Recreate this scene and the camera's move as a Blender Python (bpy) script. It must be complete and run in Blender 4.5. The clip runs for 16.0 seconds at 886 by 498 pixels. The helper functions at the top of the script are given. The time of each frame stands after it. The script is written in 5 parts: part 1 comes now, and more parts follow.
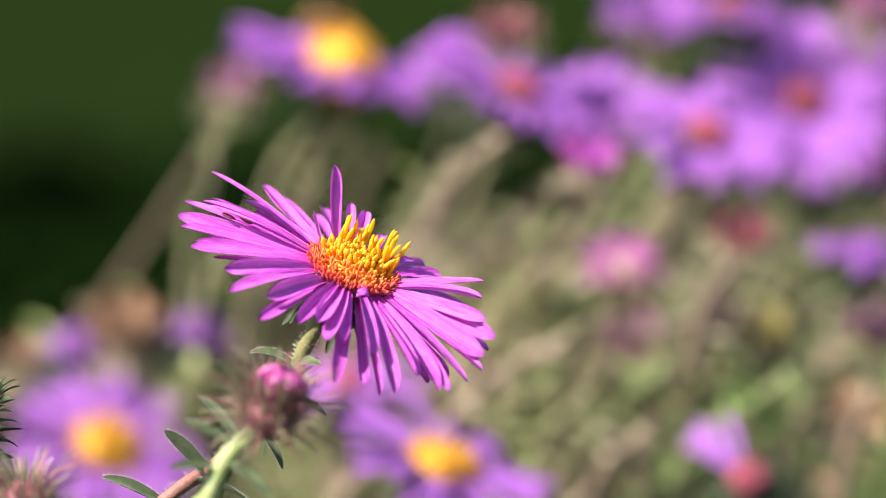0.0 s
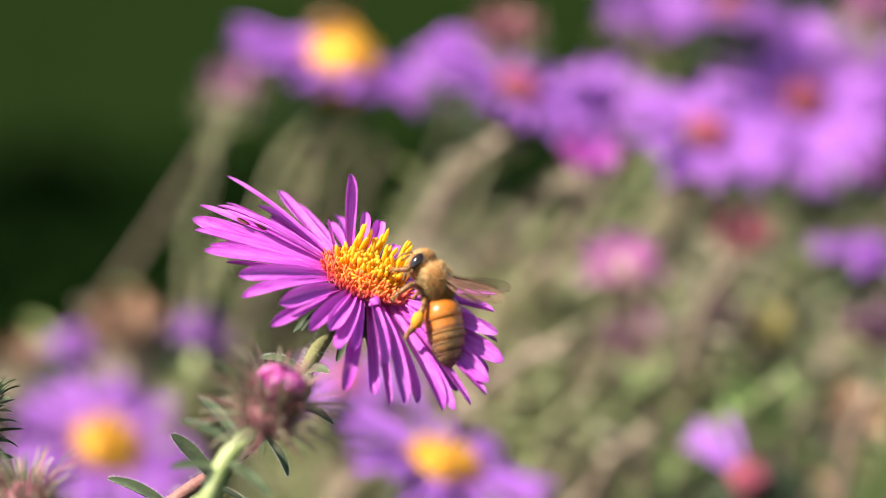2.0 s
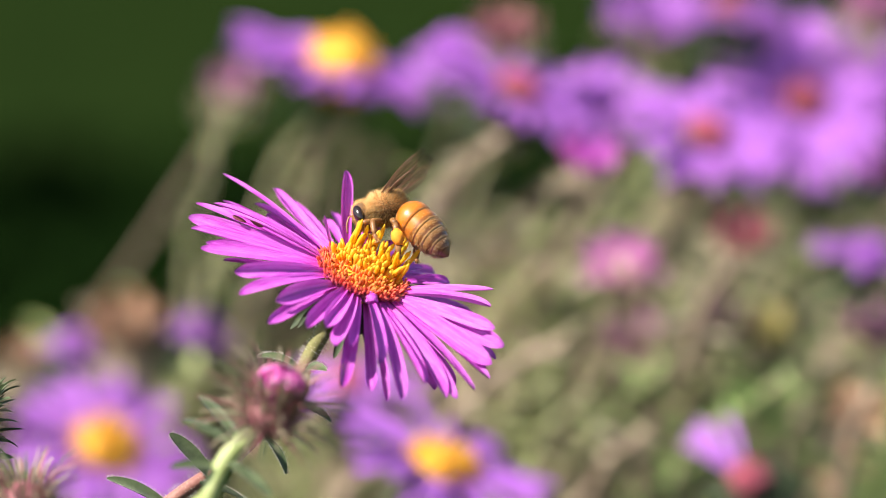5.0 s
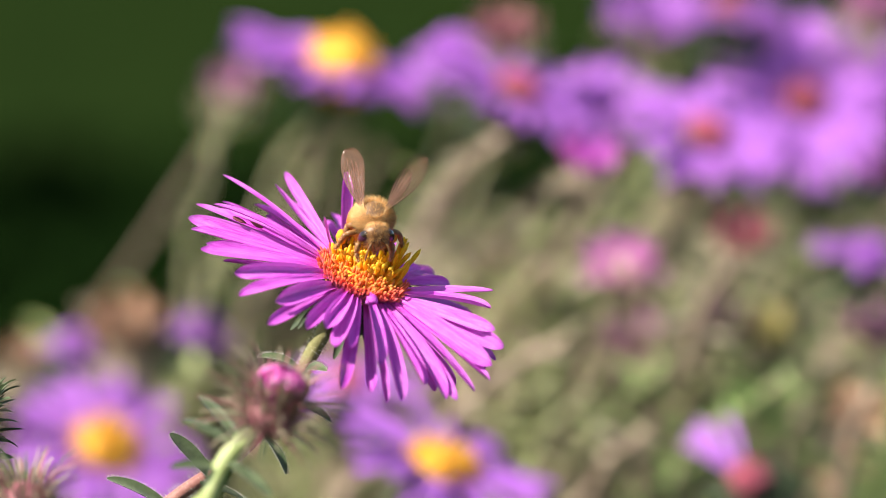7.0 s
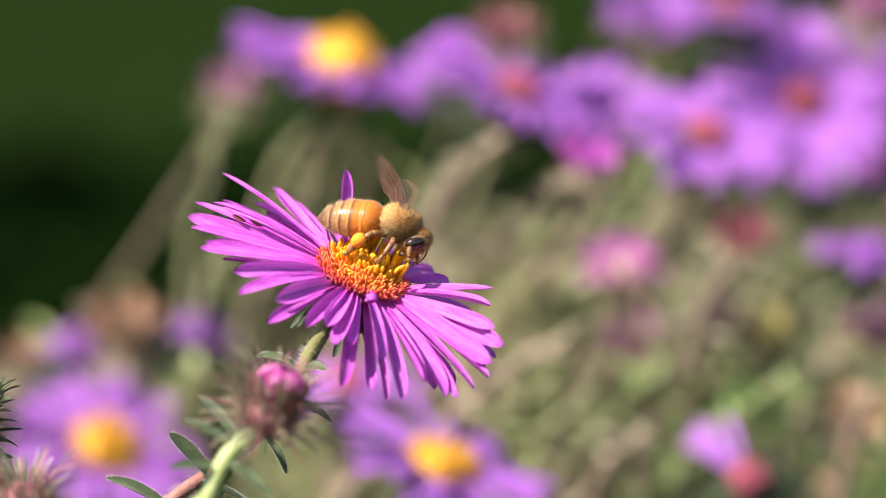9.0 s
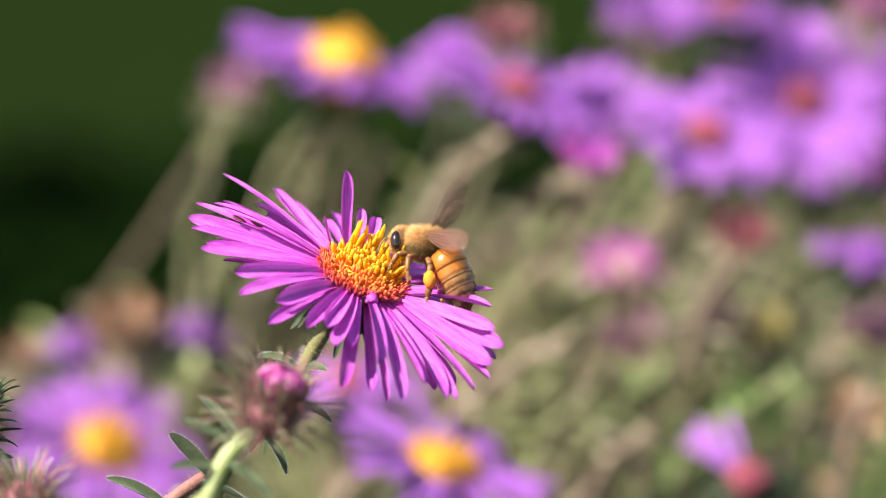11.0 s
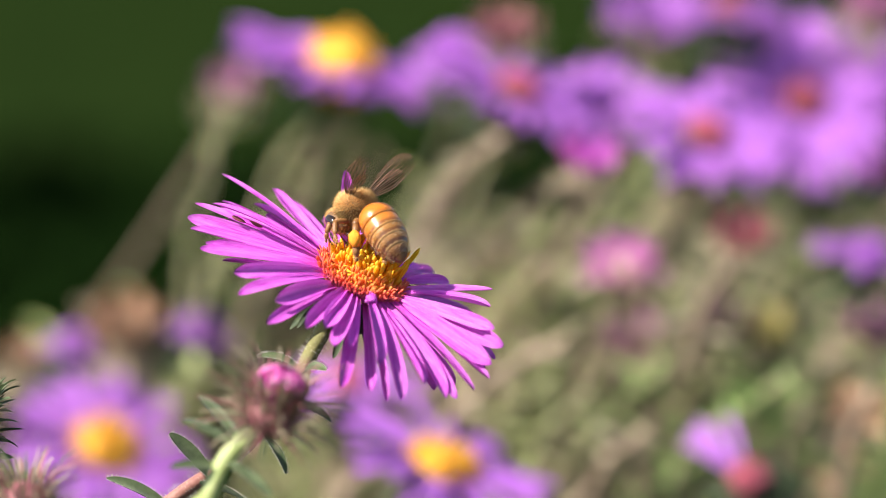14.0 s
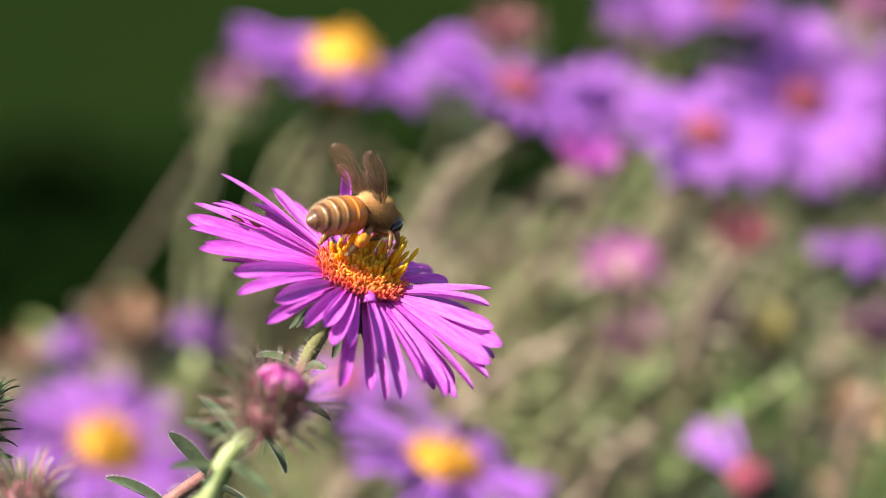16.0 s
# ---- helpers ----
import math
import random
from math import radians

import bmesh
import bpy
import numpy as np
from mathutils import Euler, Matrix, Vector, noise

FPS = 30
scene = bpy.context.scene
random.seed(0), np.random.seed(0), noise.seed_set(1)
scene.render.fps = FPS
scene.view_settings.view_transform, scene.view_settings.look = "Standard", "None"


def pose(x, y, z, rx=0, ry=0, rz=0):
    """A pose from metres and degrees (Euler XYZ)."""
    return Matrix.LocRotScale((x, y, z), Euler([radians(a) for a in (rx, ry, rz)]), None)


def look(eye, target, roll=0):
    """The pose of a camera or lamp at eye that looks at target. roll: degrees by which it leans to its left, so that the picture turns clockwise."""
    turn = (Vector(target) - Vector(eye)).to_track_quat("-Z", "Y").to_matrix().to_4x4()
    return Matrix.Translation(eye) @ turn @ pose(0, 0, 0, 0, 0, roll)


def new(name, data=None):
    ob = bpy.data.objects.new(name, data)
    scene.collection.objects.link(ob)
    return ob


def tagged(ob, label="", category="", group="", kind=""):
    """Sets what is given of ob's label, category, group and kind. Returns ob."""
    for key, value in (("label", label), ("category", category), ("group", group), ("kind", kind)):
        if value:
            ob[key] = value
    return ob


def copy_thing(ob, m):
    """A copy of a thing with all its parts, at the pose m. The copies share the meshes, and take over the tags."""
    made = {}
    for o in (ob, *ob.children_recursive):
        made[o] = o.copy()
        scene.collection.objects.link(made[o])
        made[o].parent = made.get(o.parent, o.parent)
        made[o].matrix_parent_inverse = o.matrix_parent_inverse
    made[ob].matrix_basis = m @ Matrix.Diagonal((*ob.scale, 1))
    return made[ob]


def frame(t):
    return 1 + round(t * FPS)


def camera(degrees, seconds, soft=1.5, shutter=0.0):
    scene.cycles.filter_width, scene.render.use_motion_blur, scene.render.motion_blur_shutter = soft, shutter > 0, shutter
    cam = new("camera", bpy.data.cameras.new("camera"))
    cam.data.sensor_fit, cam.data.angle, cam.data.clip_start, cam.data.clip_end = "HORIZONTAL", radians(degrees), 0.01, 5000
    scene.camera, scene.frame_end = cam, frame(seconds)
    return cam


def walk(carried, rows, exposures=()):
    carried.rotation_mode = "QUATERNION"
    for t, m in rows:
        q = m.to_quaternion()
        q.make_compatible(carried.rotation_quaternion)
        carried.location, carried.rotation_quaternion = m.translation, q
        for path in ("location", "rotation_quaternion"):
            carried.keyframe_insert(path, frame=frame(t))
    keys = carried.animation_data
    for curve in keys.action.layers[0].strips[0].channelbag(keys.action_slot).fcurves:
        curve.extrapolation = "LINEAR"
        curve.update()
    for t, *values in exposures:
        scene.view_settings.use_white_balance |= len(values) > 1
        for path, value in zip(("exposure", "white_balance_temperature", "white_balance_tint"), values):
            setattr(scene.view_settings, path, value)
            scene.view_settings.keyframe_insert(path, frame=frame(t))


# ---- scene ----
cam = camera(14, 16.0, soft=0.9, shutter=0.3)
cam.data.dof.use_dof = True
cam.data.dof.focus_distance = 0.400
cam.data.dof.aperture_fstop = 11.5
EYE = pose(0, 0, 0.9, 82, 0, 0)
walk(cam, [(0.0, EYE), (16.0, EYE)])

# ---- daylight: late-summer sun from the upper left, a little behind the camera ----
SUN = Vector((-0.62, -0.36, 0.72)).normalized()
world = bpy.data.worlds.new("sky")
scene.world = world
world.use_nodes = True
sky = world.node_tree.nodes.new("ShaderNodeTexSky")
sky.sky_type, sky.sun_disc = "NISHITA", False
sky.sun_elevation = math.asin(SUN.z)
sky.sun_rotation = math.atan2(SUN.x, SUN.y)
world.node_tree.links.new(sky.outputs[0], world.node_tree.nodes["Background"].inputs[0])
world.node_tree.nodes["Background"].inputs[1].default_value = 0.075
lamp = bpy.data.lights.new("sun", "SUN")
lamp.energy, lamp.angle, lamp.color = 4.6, radians(0.53), (1.0, 0.95, 0.87)
sun = new("sun", lamp)
sun.matrix_world = look(SUN * 5, (0, 0, 0))
scene.view_settings.exposure = 1.09

MM = 0.001
BODY = 0.00114  # one unit of the bee's body


# ---- materials ----
def surface(name, dark, light, scale=400.0, rough=0.55, bump=0.0, clear=0.0, stretch=(1, 1, 1), vary=0.25, sheen=0.0, coat=0.0, low=0.35, high=0.65, gloss=0.5):
    """A surface that varies at two scales between two colours; clear: the share of light let through."""
    m = bpy.data.materials.new(name)
    m.use_nodes = True
    n, l = m.node_tree.nodes, m.node_tree.links
    b = n["Principled BSDF"]
    at = n.new("ShaderNodeTexCoord")
    grow = n.new("ShaderNodeMapping")
    grow.inputs["Scale"].default_value = stretch
    l.new(at.outputs["Object"], grow.inputs["Vector"])
    who = n.new("ShaderNodeObjectInfo")
    big, fine = n.new("ShaderNodeTexNoise"), n.new("ShaderNodeTexNoise")
    big.noise_dimensions = fine.noise_dimensions = "4D"
    shift = n.new("ShaderNodeMath")
    shift.operation, shift.inputs[1].default_value = "MULTIPLY", 40.0
    l.new(who.outputs["Random"], shift.inputs[0])
    for tex, k in ((big, 1.0), (fine, 5.3)):
        tex.inputs["Scale"].default_value = scale * k
        tex.inputs["Detail"].default_value = 3.0
        l.new(grow.outputs[0], tex.inputs["Vector"])
        l.new(shift.outputs[0], tex.inputs["W"])
    add = n.new("ShaderNodeMath")
    add.operation, add.inputs[1].default_value = "MULTIPLY_ADD", 0.62
    l.new(big.outputs[0], add.inputs[0])
    part_fine = n.new("ShaderNodeMath")
    part_fine.operation, part_fine.inputs[1].default_value = "MULTIPLY", 0.38
    l.new(fine.outputs[0], part_fine.inputs[0])
    l.new(part_fine.outputs[0], add.inputs[2])
    ramp = n.new("ShaderNodeValToRGB")
    ramp.color_ramp.elements[0].position, ramp.color_ramp.elements[1].position = low, high
    ramp.color_ramp.elements[0].color, ramp.color_ramp.elements[1].color = (*dark, 1), (*light, 1)
    l.new(add.outputs[0], ramp.inputs[0])
    tint = n.new("ShaderNodeHueSaturation")
    span = n.new("ShaderNodeMapRange")
    span.inputs["To Min"].default_value, span.inputs["To Max"].default_value = 1 - vary / 2, 1 + vary / 2
    l.new(who.outputs["Random"], span.inputs["Value"])
    l.new(span.outputs[0], tint.inputs["Value"])
    l.new(ramp.outputs[0], tint.inputs["Color"])
    l.new(tint.outputs[0], b.inputs["Base Color"])
    b.inputs["Roughness"].default_value = rough
    b.inputs["Specular IOR Level"].default_value = gloss
    b.inputs["Sheen Weight"].default_value = sheen
    b.inputs["Coat Weight"].default_value = coat
    b.inputs["Coat Roughness"].default_value = 0.15
    if bump:
        bm = n.new("ShaderNodeBump")
        bm.inputs["Strength"].default_value, bm.inputs["Distance"].default_value = 0.6, bump
        l.new(fine.outputs[0], bm.inputs["Height"])
        l.new(bm.outputs[0], b.inputs["Normal"])
    if clear:
        thin, mix = n.new("ShaderNodeBsdfTranslucent"), n.new("ShaderNodeMixShader")
        mix.inputs[0].default_value = clear
        l.new(tint.outputs[0], thin.inputs["Color"])
        l.new(b.outputs[0], mix.inputs[1])
        l.new(thin.outputs[0], mix.inputs[2])
        l.new(mix.outputs[0], n["Material Output"].inputs["Surface"])
    return m


def banded(name, axis, start, end, stops, rough=0.5, coat=0.0, clear=0.0, wobble=0.125):
    """Colours that run along one axis of the mesh from start to end (metres)."""
    m = bpy.data.materials.new(name)
    m.use_nodes = True
    n, l = m.node_tree.nodes, m.node_tree.links
    b = n["Principled BSDF"]
    at, cut = n.new("ShaderNodeTexCoord"), n.new("ShaderNodeSeparateXYZ")
    l.new(at.outputs["Object"], cut.inputs[0])
    grain = n.new("ShaderNodeTexNoise")
    grain.inputs["Scale"].default_value = 2200.0
    l.new(at.outputs["Object"], grain.inputs["Vector"])
    wob = n.new("ShaderNodeMath")
    wob.operation, wob.inputs[1].default_value = "MULTIPLY_ADD", wobble * (end - start)
    l.new(grain.outputs[0], wob.inputs[0])
    l.new(cut.outputs[axis], wob.inputs[2])

    def along(a, z, source):
        r = n.new("ShaderNodeMapRange")
        r.inputs["From Min"].default_value, r.inputs["From Max"].default_value = a, z
        l.new(source, r.inputs["Value"])
        return r.outputs[0]

    def ramp(source, rows):
        r = n.new("ShaderNodeValToRGB")
        e = r.color_ramp.elements
        while len(e) < len(rows):
            e.new(0.5)
        for k, (p, col) in zip(e, rows):
            k.position, k.color = p, (*col, 1)
        l.new(source, r.inputs[0])
        return r.outputs[0]

    colour = ramp(along(start, end, wob.outputs[0]), stops)
    l.new(colour, b.inputs["Base Color"])
    b.inputs["Roughness"].default_value = rough
    b.inputs["Coat Weight"].default_value = coat
    b.inputs["Coat Roughness"].default_value = 0.22
    if clear:
        thin, mix = n.new("ShaderNodeBsdfTranslucent"), n.new("ShaderNodeMixShader")
        mix.inputs[0].default_value = clear
        l.new(colour, thin.inputs["Color"])
        l.new(b.outputs[0], mix.inputs[1])
        l.new(thin.outputs[0], mix.inputs[2])
        l.new(mix.outputs[0], n["Material Output"].inputs["Surface"])
    return m


def petal_ends(m):
    """Redder at the petal's foot, with a dark purple tip."""
    n, l = m.node_tree.nodes, m.node_tree.links
    tint = [k for k in n if k.bl_idname == "ShaderNodeHueSaturation"][0]
    fed = [k.to_socket for k in tint.outputs[0].links]
    at, cut, ramp, mul = n.new("ShaderNodeTexCoord"), n.new("ShaderNodeSeparateXYZ"), n.new("ShaderNodeValToRGB"), n.new("ShaderNodeMix")
    l.new(at.outputs["Generated"], cut.inputs[0])
    l.new(cut.outputs[0], ramp.inputs[0])
    e = ramp.color_ramp.elements
    e.new(0.2), e.new(0.9)
    for k, (p, col) in zip(e, ((0.0, (1, 0.45, 0.62)), (0.22, (1, 1, 1)), (0.93, (1, 1, 1)), (1.0, (0.42, 0.3, 0.5)))):
        k.position, k.color = p, (*col, 1)
    mul.data_type, mul.blend_type = "RGBA", "MULTIPLY"
    mul.inputs[0].default_value = 1.0
    l.new(tint.outputs[0], mul.inputs[6])
    l.new(ramp.outputs[0], mul.inputs[7])
    for socket in fed:
        l.new(mul.outputs[2], socket)


def fur(name, dark, middle, light):
    """Hair whose colour differs from strand to strand."""
    m = bpy.data.materials.new(name)
    m.use_nodes = True
    n, l = m.node_tree.nodes, m.node_tree.links
    b = n["Principled BSDF"]
    strand, ramp = n.new("ShaderNodeNewGeometry"), n.new("ShaderNodeValToRGB")
    e = ramp.color_ramp.elements
    e.new(0.5)
    for k, (p, col) in zip(e, ((0.05, dark), (0.45, middle), (1.0, light))):
        k.position, k.color = p, (*col, 1)
    l.new(strand.outputs["Random Per Island"], ramp.inputs[0])
    l.new(ramp.outputs[0], b.inputs["Base Color"])
    b.inputs["Roughness"].default_value = 0.45
    thin, mix = n.new("ShaderNodeBsdfTranslucent"), n.new("ShaderNodeMixShader")
    mix.inputs[0].default_value = 0.4
    l.new(ramp.outputs[0], thin.inputs["Color"])
    l.new(b.outputs[0], mix.inputs[1])
    l.new(thin.outputs[0], mix.inputs[2])
    l.new(mix.outputs[0], n["Material Output"].inputs["Surface"])
    return m


STREAK = (120, 2600, 2600)
PETAL = surface("magenta petal", (0.66, 0.045, 0.60), (0.94, 0.25, 0.90), 1.0, 0.40, 0.0004, 0.2, STREAK, 0.26, gloss=0.4)
petal_ends(PETAL)
VIOLET = surface("violet petal", (0.40, 0.115, 0.54), (0.56, 0.22, 0.71), 1.0, 0.5, 0, 0.28, STREAK, 0.3, gloss=0.25)
ROSE = surface("rose bud petal", (0.58, 0.04, 0.33), (0.86, 0.24, 0.57), 600, 0.3, 0, 0.2, vary=0.2)
MUTED = surface("dull pink bud petal", (0.50, 0.15, 0.36), (0.68, 0.30, 0.52), 600, 0.5, 0, 0.2, vary=0.3)
DUSTY = surface("dusty pink petal", (0.54, 0.15, 0.42), (0.74, 0.30, 0.60), 600, 0.5, 0, 0.25, vary=0.2)
STRAW = surface("straw yellow petal", (0.50, 0.42, 0.12), (0.66, 0.55, 0.22), 600, 0.5, 0, 0.2, vary=0.2)
GREEN = surface("aster leaf", (0.055, 0.085, 0.03), (0.13, 0.17, 0.07), 500, 0.6, 0.0001, 0.25, vary=0.4, sheen=0.2)
PURPLE_CUP = surface("purplish brown cup", (0.28, 0.08, 0.10), (0.46, 0.20, 0.20), 500, 0.6, 0, 0.1, vary=0.4)
BRACT = surface("dark bract", (0.02, 0.035, 0.02), (0.07, 0.09, 0.04), 700, 0.6, 0, 0.1, vary=0.3, gloss=0.25)
BUD_BRACT = surface("purplish bud bract", (0.26, 0.17, 0.12), (0.48, 0.42, 0.28), 300, 0.6, 0, 0.15, vary=0.6)
UPPER_STEM = surface("light olive stem", (0.17, 0.16, 0.06), (0.32, 0.29, 0.13), 900, 0.7, 0.0002, 0.05, vary=0.1, gloss=0.15)
STEM = surface("hairy olive stem", (0.20, 0.20, 0.09), (0.34, 0.31, 0.17), 700, 0.7, 0.0001, vary=0.3, sheen=0.3, gloss=0.25)
RED_STEM = surface("reddish stem", (0.26, 0.085, 0.065), (0.41, 0.19, 0.14), 800, 0.6, 0.0001, vary=0.2, sheen=0.3)
PALE_STEM = surface("pale green stem", (0.31, 0.38, 0.11), (0.52, 0.56, 0.25), 400, 0.5, 0, 0.1, vary=0.1)
DRY_STEM = surface("dry brownish stem", (0.24, 0.17, 0.12), (0.40, 0.30, 0.22), 300, 0.8, 0, vary=0.4, gloss=0.25)
FOLIAGE = surface("blurred aster foliage", (0.33, 0.39, 0.13), (0.54, 0.57, 0.27), 60, 0.65, 0, 0.3, vary=0.6, gloss=0.25)
FRESH = surface("fresh green foliage", (0.17, 0.30, 0.07), (0.32, 0.44, 0.15), 60, 0.6, 0, 0.3, vary=0.4, gloss=0.25)
DISC = surface("orange disc", (0.80, 0.34, 0.02), (0.88, 0.50, 0.04), 900, 0.6, 0.0002, vary=0.2)
RED_DISC = surface("faded red disc", (0.44, 0.07, 0.13), (0.58, 0.16, 0.21), 900, 0.7, 0.0002, vary=0.3)
WITHERED = surface("withered brown head", (0.33, 0.17, 0.10), (0.48, 0.28, 0.17), 500, 0.8, 0.0002, vary=0.3)
HAIR = surface("white stem hair", (0.5, 0.48, 0.4), (0.75, 0.72, 0.62), 500, 0.6, 0, 0.3)
FLORET = banded("disc floret", 2, 0, 2.9 * MM, [(0.0, (0.84, 0.36, 0.24)), (0.25, (0.90, 0.28, 0.08)), (0.5, (0.96, 0.52, 0.03)), (0.95, (0.97, 0.66, 0.04))], 0.5, clear=0.5)
STAMEN = banded("tall floret", 2, 0, 4.6 * MM, [(0.0, (0.80, 0.32, 0.12)), (0.3, (0.92, 0.48, 0.02)), (0.6, (0.96, 0.60, 0.025)), (1.0, (0.97, 0.70, 0.03))], 0.5, clear=0.5)
RIM = banded("rim floret", 2, -0.3 * MM, 1.7 * MM, [(0.0, (0.86, 0.50, 0.56)), (0.45, (0.86, 0.30, 0.34)), (0.75, (0.88, 0.17, 0.12)), (1.0, (0.92, 0.34, 0.16))], 0.5, clear=0.5)
EMBER = banded("ember floret", 2, 0, 1.9 * MM, [(0.0, (0.86, 0.42, 0.36)), (0.35, (0.90, 0.28, 0.16)), (0.7, (0.93, 0.28, 0.10)), (1.0, (0.95, 0.48, 0.12))], 0.5, clear=0.5)
NIBBLED = surface("nibbled brown", (0.12, 0.02, 0.03), (0.25, 0.06, 0.05), 2000, 0.7, vary=0)
DRY_LEAF = surface("dry pinkish leaf", (0.39, 0.32, 0.21), (0.56, 0.48, 0.35), 80, 0.7, 0, 0.25, vary=0.4, gloss=0.25)
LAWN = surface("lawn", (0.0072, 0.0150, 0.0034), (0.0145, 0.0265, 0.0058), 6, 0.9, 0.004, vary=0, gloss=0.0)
# near-black green: the shade over the shrubs is put into this colour
SHRUB = surface("shrub leaf with shade in colour", (0.0045, 0.0125, 0.0028), (0.0125, 0.029, 0.0056), 30, 0.7, 0, 0.1, vary=0.4, gloss=0.0)

FUR = fur("golden fur", (0.46, 0.19, 0.035), (0.92, 0.50, 0.14), (0.99, 0.77, 0.40))
DUN_FUR = fur("dun fur", (0.12, 0.07, 0.02), (0.46, 0.29, 0.09), (0.80, 0.62, 0.30))
PALE_FUR = fur("pale fur", (0.36, 0.20, 0.08), (0.68, 0.46, 0.24), (0.90, 0.72, 0.46))
THORAX = surface("brown thorax", (0.12, 0.06, 0.025), (0.27, 0.15, 0.065), 1500, 0.4, 0, vary=0)
ABDOMEN = banded("banded abdomen", 0, 0, -6.9 * BODY,
                 [(0.0, (0.08, 0.03, 0.012)), (0.05, (0.38, 0.13, 0.018)), (0.12, (0.63, 0.175, 0.014)), (0.27, (0.71, 0.215, 0.018)), (0.305, (0.48, 0.14, 0.018)), (0.32, (0.69, 0.225, 0.025)), (0.44, (0.62, 0.195, 0.025)),
                  (0.475, (0.28, 0.095, 0.02)), (0.50, (0.26, 0.09, 0.02)), (0.515, (0.60, 0.28, 0.08)), (0.59, (0.52, 0.23, 0.055)), (0.625, (0.22, 0.08, 0.022)), (0.65, (0.18, 0.065, 0.02)), (0.665, (0.54, 0.29, 0.11)),
                  (0.74, (0.42, 0.19, 0.06)), (0.77, (0.14, 0.052, 0.018)), (0.80, (0.11, 0.042, 0.016)), (0.815, (0.46, 0.26, 0.11)), (0.87, (0.26, 0.11, 0.04)), (0.91, (0.12, 0.045, 0.016)), (0.95, (0.17, 0.07, 0.025)), (1.0, (0.24, 0.12, 0.05))],
                 0.36, 0.26, clear=0.12, wobble=0.045)
EYE_DARK = surface("compound eye", (0.010, 0.006, 0.004), (0.03, 0.015, 0.008), 3000, 0.12, 0, vary=0, coat=0.6)
LEG = surface("amber leg", (0.16, 0.065, 0.02), (0.34, 0.16, 0.05), 1500, 0.45, 0, vary=0)
POLLEN = surface("orange pollen", (0.82, 0.25, 0.010), (0.88, 0.35, 0.016), 2500, 0.8, 0.00006, vary=0)


def wing_material():
    m = bpy.data.materials.new("smoky wing")
    m.use_nodes = True
    n, l = m.node_tree.nodes, m.node_tree.links
    b = n["Principled BSDF"]
    b.inputs["Base Color"].default_value = (0.31, 0.14, 0.095, 1)
    b.inputs["Roughness"].default_value = 0.2
    b.inputs["Specular IOR Level"].default_value = 0.6
    at, noise_tex = n.new("ShaderNodeTexCoord"), n.new("ShaderNodeTexNoise")
    noise_tex.inputs["Scale"].default_value = 500
    l.new(at.outputs["Object"], noise_tex.inputs["Vector"])
    bump = n.new("ShaderNodeBump")
    bump.inputs["Strength"].default_value, bump.inputs["Distance"].default_value = 0.5, 0.0004
    l.new(noise_tex.outputs[0], bump.inputs["Height"])
    l.new(bump.outputs[0], b.inputs["Normal"])
    clear, mix = n.new("ShaderNodeBsdfTransparent"), n.new("ShaderNodeMixShader")
    mix.inputs[0].default_value = 0.29
    l.new(clear.outputs[0], mix.inputs[1])
    l.new(b.outputs[0], mix.inputs[2])
    l.new(mix.outputs[0], n["Material Output"].inputs["Surface"])
    return m


WING = wing_material()
VEIN = surface("wing vein", (0.10, 0.045, 0.02), (0.2, 0.1, 0.05), 1000, 0.5, 0, vary=0)


# ---- building helpers ----
def mesh_of(name, bm, material, smooth=True):
    me = bpy.data.meshes.new(name)
    bm.to_mesh(me)
    bm.free()
    me.materials.append(material)
    if smooth:
        me.polygons.foreach_set("use_smooth", [True] * len(me.polygons))
    return me


def part(name, bm, material, parent, label="", m=None, kind=""):
    """Links a bmesh, or a mesh made before, as one part of a thing."""
    ob = new(name, bm if isinstance(bm, bpy.types.Mesh) else mesh_of(name, bm, material))
    ob.parent = parent
    ob.matrix_basis = m or Matrix()
    return tagged(ob, label=label, kind=kind)


def facing(place, ahead, top):
    """A pose at place whose x axis points ahead and whose z axis points as near to top as it can."""
    x = Vector(ahead).normalized()
    z = Vector(top)
    z = (z - x * z.dot(x)).normalized()
    y = z.cross(x)
    m = Matrix((x, y, z)).transposed().to_4x4()
    m.translation = place
    return m


def upright(place, normal, ahead=(1, 0, 0)):
    """A pose at place whose z axis is the normal and whose x axis points as near to ahead as it can."""
    z = Vector(normal).normalized()
    x = Vector(ahead)
    x = (x - z * x.dot(z)).normalized()
    m = Matrix((x, z.cross(x), z)).transposed().to_4x4()
    m.translation = place
    return m


def curve_points(points, steps):
    """A smooth line through the points."""
    p = [Vector(q) for q in points]
    p = [p[0] * 2 - p[1]] + p + [p[-1] * 2 - p[-2]]
    line = []
    for i in range(1, len(p) - 2):
        for k in range(steps):
            t = k / steps
            a, b, c, d = p[i - 1:i + 3]
            line.append(0.5 * (2 * b + (c - a) * t + (2 * a - 5 * b + 4 * c - d) * t * t + (3 * b - a - 3 * c + d) * t ** 3))
    return line + [p[-2]]


